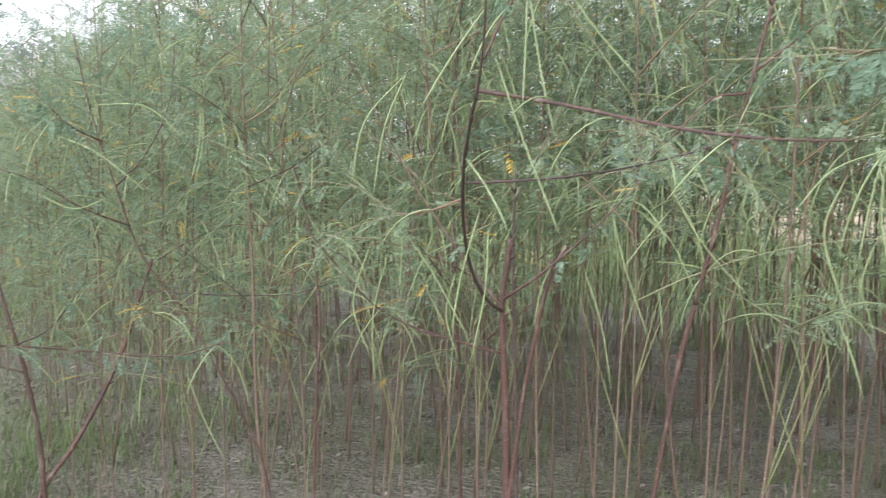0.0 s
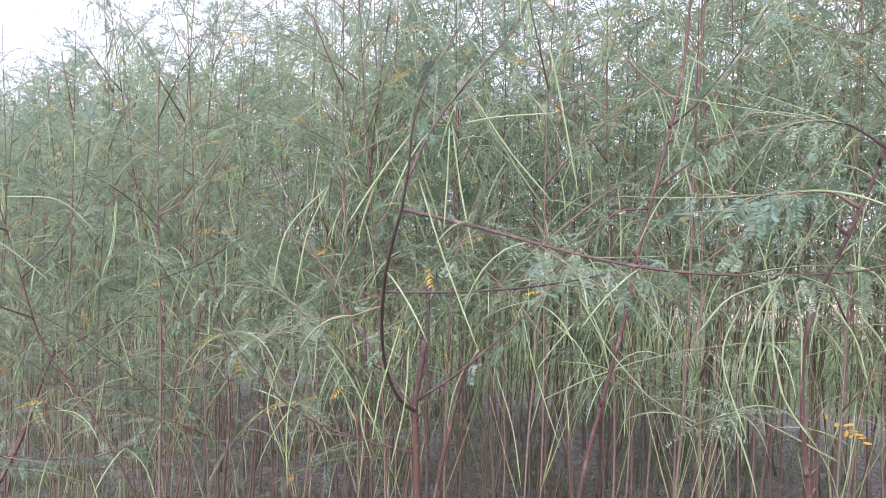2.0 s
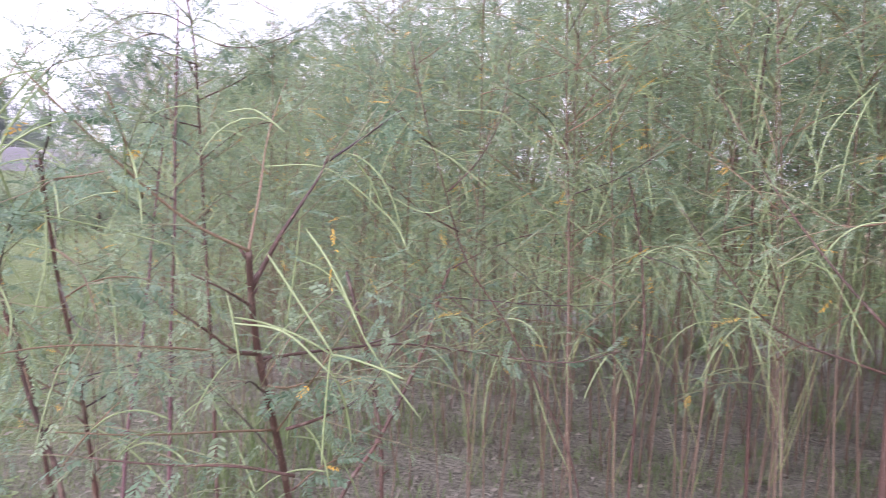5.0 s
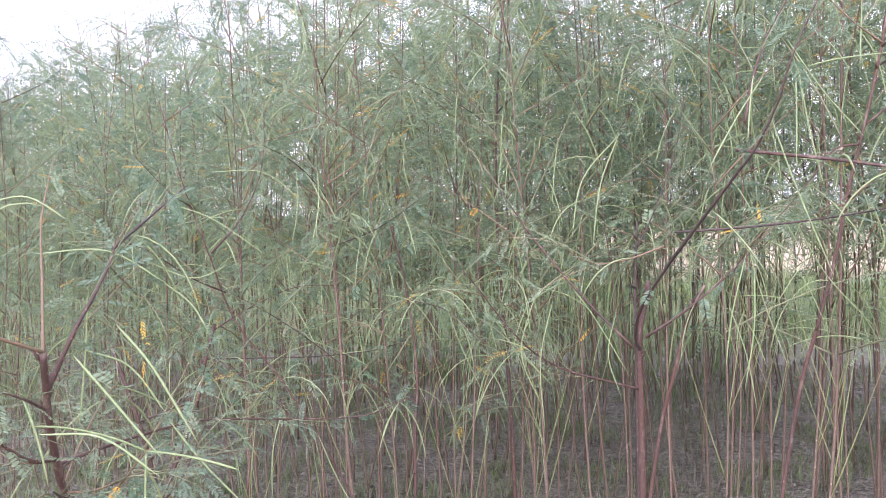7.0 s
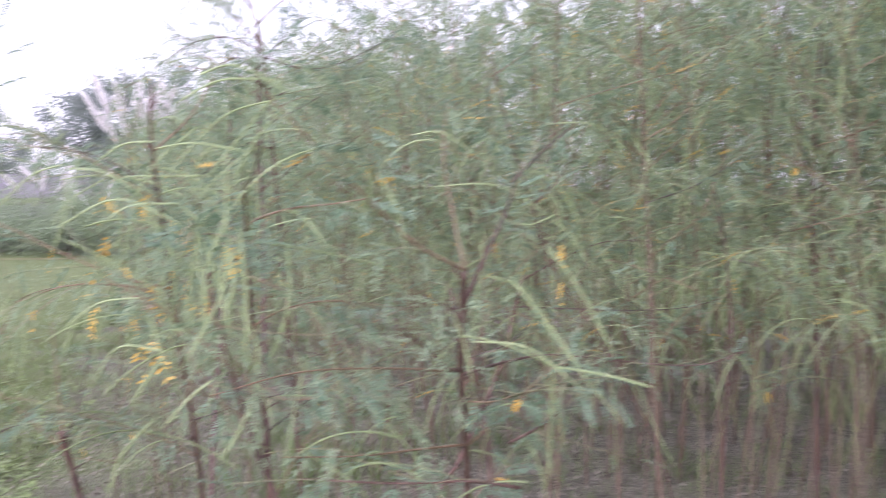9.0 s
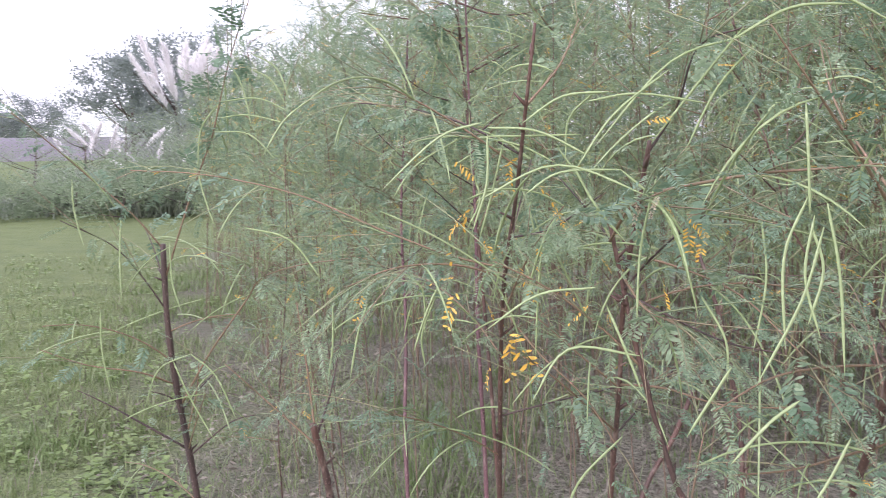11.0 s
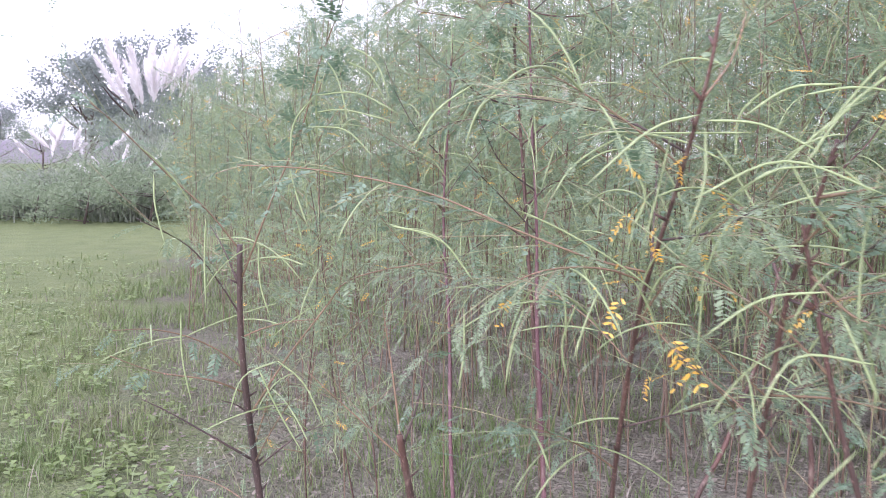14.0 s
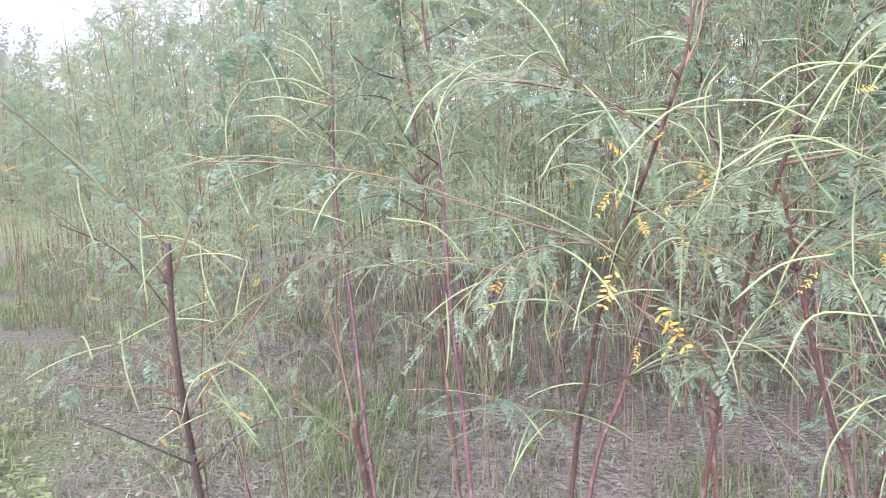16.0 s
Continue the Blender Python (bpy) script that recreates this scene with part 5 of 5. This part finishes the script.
    for _ in range(30000):
        r = 1.2 + 13 * rng.random() ** 1.6
        a = rng.uniform(0.35, 1.9)
        x, y = -1.6 - r * math.sin(a), 0.2 + r * math.cos(a)
        if inside(x, y) > -0.5 - 1.0 * noise.noise((x * 0.9, y * 0.9, 2)) - 0.8 * rng.random() ** 2 or noise.noise((x * 0.7, y * 0.7, 9)) < -0.28 or rng.random() < (r - 5) / 12:
            continue
        if rng.random() < (0.75 if r < 4.5 else 0.25):
            rosette(x, y, rng.uniform(0.02, 0.05) * (1 + 0.05 * r))
        else:
            blade(x, y, rng.uniform(0.03, 0.12), 0.002 * (1 + 0.15 * r))
            blade(x + 0.02, y, rng.uniform(0.03, 0.12), 0.002 * (1 + 0.15 * r))
    # coarse grass along a ditch farther out, in the haze-greyed reed colour
    for _ in range(5000):
        a = rng.uniform(0.5, 1.45)
        r = 25 + rng.gauss(0, 0.7)
        blade(-1.2 - r * math.sin(a), r * math.cos(a), rng.uniform(0.25, 0.6), 0.02, 2)
    tagged(new("grass", grass.mesh("grass", [GRASS, DRY, HAZY_REED, TUFT])), "thin green and straw-coloured grass tufts on the soil", "grass", kind="stuff")
    tagged(new("weeds", weeds.mesh("weeds", [WEED])), "low bright green broad-leaved weeds beside the crop", "weeds", kind="stuff")
    tagged(new("leaf_litter", litter.mesh("leaf_litter", [DRY, STRAW])), "dry brown and grey leaf litter on dark soil", "litter", kind="stuff")


cover()


# ---- tall plumed reed grass at the far side of the meadow ----
def reed_clump(angle, dist, height, plumes, seed, label, fan=0.2, sway=0.17):
    """A tussock of arching blades; flower stalks rise from its heart and fan out. fan: how far they spread, as a share of the height."""
    rng = random.Random(seed)
    thing = new("reed_clump")
    thing.location = (-1.5 - dist * math.sin(radians(angle)), dist * math.cos(radians(angle)), 0)
    wide = height * sway
    blades = Buf()
    for _ in range(650):
        a, h = rng.uniform(0, 6.28), rng.uniform(0.12, 0.46) * height
        foot = Vector((rng.gauss(0, wide), rng.gauss(0, wide), -0.02))
        out = Vector((math.cos(a), math.sin(a), 0)) * rng.uniform(0.05, 0.4) * height
        pts = smooth_line([foot, foot + out * 0.3 + Vector((0, 0, h * 0.6)), foot + out + Vector((0, 0, h)), foot + out * 1.8 + Vector((0, 0, h * 0.8))], 2)
        side = Vector((-math.sin(a), math.cos(a), 0)) * 0.016
        n = len(pts)
        verts = []
        for i, p in enumerate(pts):
            k = 1 - (i / (n - 1)) ** 2 * 0.95
            verts += [tuple(p - side * k), tuple(p + side * k)]
        blades.add(verts, [(2 * i, 2 * i + 1, 2 * i + 3, 2 * i + 2) for i in range(n - 1)])
    part("reed_foliage", blades, [HAZY_REED], thing, kind="stuff")
    for j in range(plumes):
        a = 2.4 * j + rng.uniform(-0.3, 0.3)
        foot = Vector((rng.gauss(0, 0.12), rng.gauss(0, 0.12), 0))
        spread = fan * height * math.sqrt((j + 0.5) / plumes)
        lean = Vector((math.cos(a), math.sin(a), 0)) * spread
        h = height * (0.68 - 0.5 * (spread / height) ** 2) * rng.uniform(0.82, 1.05)
        line = smooth_line([foot, foot + lean * 0.22 + Vector((0, 0, h * 0.6)), foot + lean + Vector((0, 0, h))], 4)
        b = Buf()
        tube(b, line, 0.012, 0.006, 4)
        stalk = part("stalk", b, [HAZY_REED], thing)
        b = Buf()
        d = (line[-1] - line[-2]).normalized()
        size = height * rng.uniform(0.18, 0.25)
        axis = bend(line[-1], d, size, -rng.uniform(0.0, 0.45), 10)
        tube(b, axis, 0.02, 0.006, 4)
        for i, p in enumerate(axis[:-1]):
            along = (axis[i + 1] - p).normalized()
            full = 0.35 + 0.65 * math.sin(math.pi * min(1, (i + 1.2) / 11))
            for _ in range(34):
                o = Vector((rng.gauss(0, 1), rng.gauss(0, 1), rng.gauss(0, 1)))
                o = (o - along * o.dot(along)).normalized()
                tip = p + along * rng.uniform(0.12, 0.32) * size + o * rng.uniform(0.03, 0.2) * full * size
                w = along.cross(o) * 0.014
                mid = p.lerp(tip, 0.6)
                b.add([tuple(p), tuple(mid + w), tuple(tip), tuple(mid - w)], [(0, 1, 2, 3)])
        part("plume", b, [PLUME], stalk, "silky white flower plume")
    return tagged(thing, label, "reed grass", "plumed reed clumps beyond the meadow")


reed_clump(40.6, 24.5, 4.7, 17, 41, "giant reed clump with a fan of silky white plumes", 0.17, 0.1)
reed_clump(44.4, 25, 2.7, 5, 42, "reed clump with drooping white plumes", 0.3, 0.13)
reed_clump(46.6, 25, 2.6, 4, 43, "low reed clump with a few pinkish white plumes", 0.3)
reed_clump(55.3, 29, 2.0, 4, 44, "low reed clump with scattered white plumes")
reed_clump(42.3, 22.5, 2.0, 5, 46, "short reed clump with white plumes low on the stalks", 0.3)
reed_clump(37.2, 28, 4.6, 4, 45, "tall dense reed clump behind the crop")


# ---- the distance: a grey bank and trees on it ----
def far_bank():
    b = Buf()
    n, prof = 40, ((-6, -0.2), (-2.5, 3.0), (0, 3.9), (3, 3.9), (8, -0.2))
    c, s = math.cos(radians(52)), math.sin(radians(52))
    verts = []
    for i in range(n + 1):
        u = -95 + 150 * i / n
        for d, z in prof:
            r = 150 + d
            z2 = z * (0.9 + 0.12 * noise.noise((u * 0.05, d, 1)))
            verts.append((-1 - r * s + u * c * 1.0, r * c + u * s, z2))
    k = len(prof)
    b.add(verts, [(i * k + j, i * k + j + 1, (i + 1) * k + j + 1, (i + 1) * k + j) for i in range(n) for j in range(k - 1)])
    tagged(new("bank", b.mesh("bank", [BANK])), "low grey-violet earth bank across the far field", "bank", kind="structure")


far_bank()


def far_tree(angle, dist, height, spread, seed, low=0.25, leafage=None, label="hazy broad-crowned tree in the distance"):
    rng = random.Random(seed)
    thing = new("tree")
    thing.location = (-1 - dist * math.sin(radians(angle)), dist * math.cos(radians(angle)), 0)
    b = Buf()
    tube(b, smooth_line([Vector((0, 0, -0.2)), Vector((0.2, 0, height * 0.3)), Vector((0, 0.3, height * 0.75))], 4), height * 0.022, height * 0.008, 7)
    tips = []
    for i in range(9):
        a, z = i * 2.4, height * rng.uniform(low, 0.6)
        end = Vector((math.cos(a) * spread * rng.uniform(0.4, 0.9), math.sin(a) * spread * rng.uniform(0.4, 0.9), z + height * rng.uniform(0.08, 0.35)))
        tube(b, smooth_line([Vector((0.1, 0.1, z)), end * 0.5 + Vector((0, 0, z * 0.45)), end], 3), height * 0.009, height * 0.003, 5)
        tips.append(end)
    part("trunk", b, [BARK_DARK], thing)
    crown_buf = Buf()
    tips.append(Vector((0, 0, height * 0.88)))
    for tip in tips:
        for _ in range(7):
            c = tip + Vector((rng.gauss(0, spread * 0.22), rng.gauss(0, spread * 0.22), rng.gauss(0, height * 0.07)))
            for _ in range(60 if leafage else 90):
                p = c + Vector((rng.gauss(0, 1), rng.gauss(0, 1), rng.gauss(0, 0.8))) * spread * 0.12
                u = Vector((rng.gauss(0, 1), rng.gauss(0, 1), rng.gauss(0, 1))).normalized() * (0.03 if leafage else 0.011 * height)
                w = u.orthogonal() * (0.35 if leafage else 0.6)
                crown_buf.add([tuple(p - u), tuple(p + w), tuple(p + u), tuple(p - w)], [(0, 1, 2, 3)])
    part("crown", crown_buf, [leafage or HAZY_LEAF], thing)
    return tagged(thing, label, "tree", "trees beyond the meadow")


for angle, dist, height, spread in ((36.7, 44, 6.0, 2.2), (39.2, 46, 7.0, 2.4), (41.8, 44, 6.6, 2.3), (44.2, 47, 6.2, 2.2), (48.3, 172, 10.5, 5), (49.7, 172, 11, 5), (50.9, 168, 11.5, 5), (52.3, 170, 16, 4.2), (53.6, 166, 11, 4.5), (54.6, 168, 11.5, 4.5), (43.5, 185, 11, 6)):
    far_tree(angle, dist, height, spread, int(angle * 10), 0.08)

for angle, dist, height in ((35.5, 39, 3.2), (37.6, 36, 3.6), (39.9, 38, 3.4), (42.3, 37, 3.0), (44.8, 39, 3.3), (47.0, 41, 3.0), (49.6, 43, 2.6), (38.3, 21.5, 1.7), (40.2, 22.5, 1.4), (42.0, 21.8, 1.8), (43.9, 23, 1.3), (45.6, 22, 1.5), (48.2, 23, 1.2), (51, 24, 1.0), (53.5, 23, 1.1)):
    far_tree(angle, dist, height, 0.4 + height * 0.6, int(angle * 10) + 3, 0.02, SHRUB, "dense bushy shrub among the reeds, leafy to the ground")
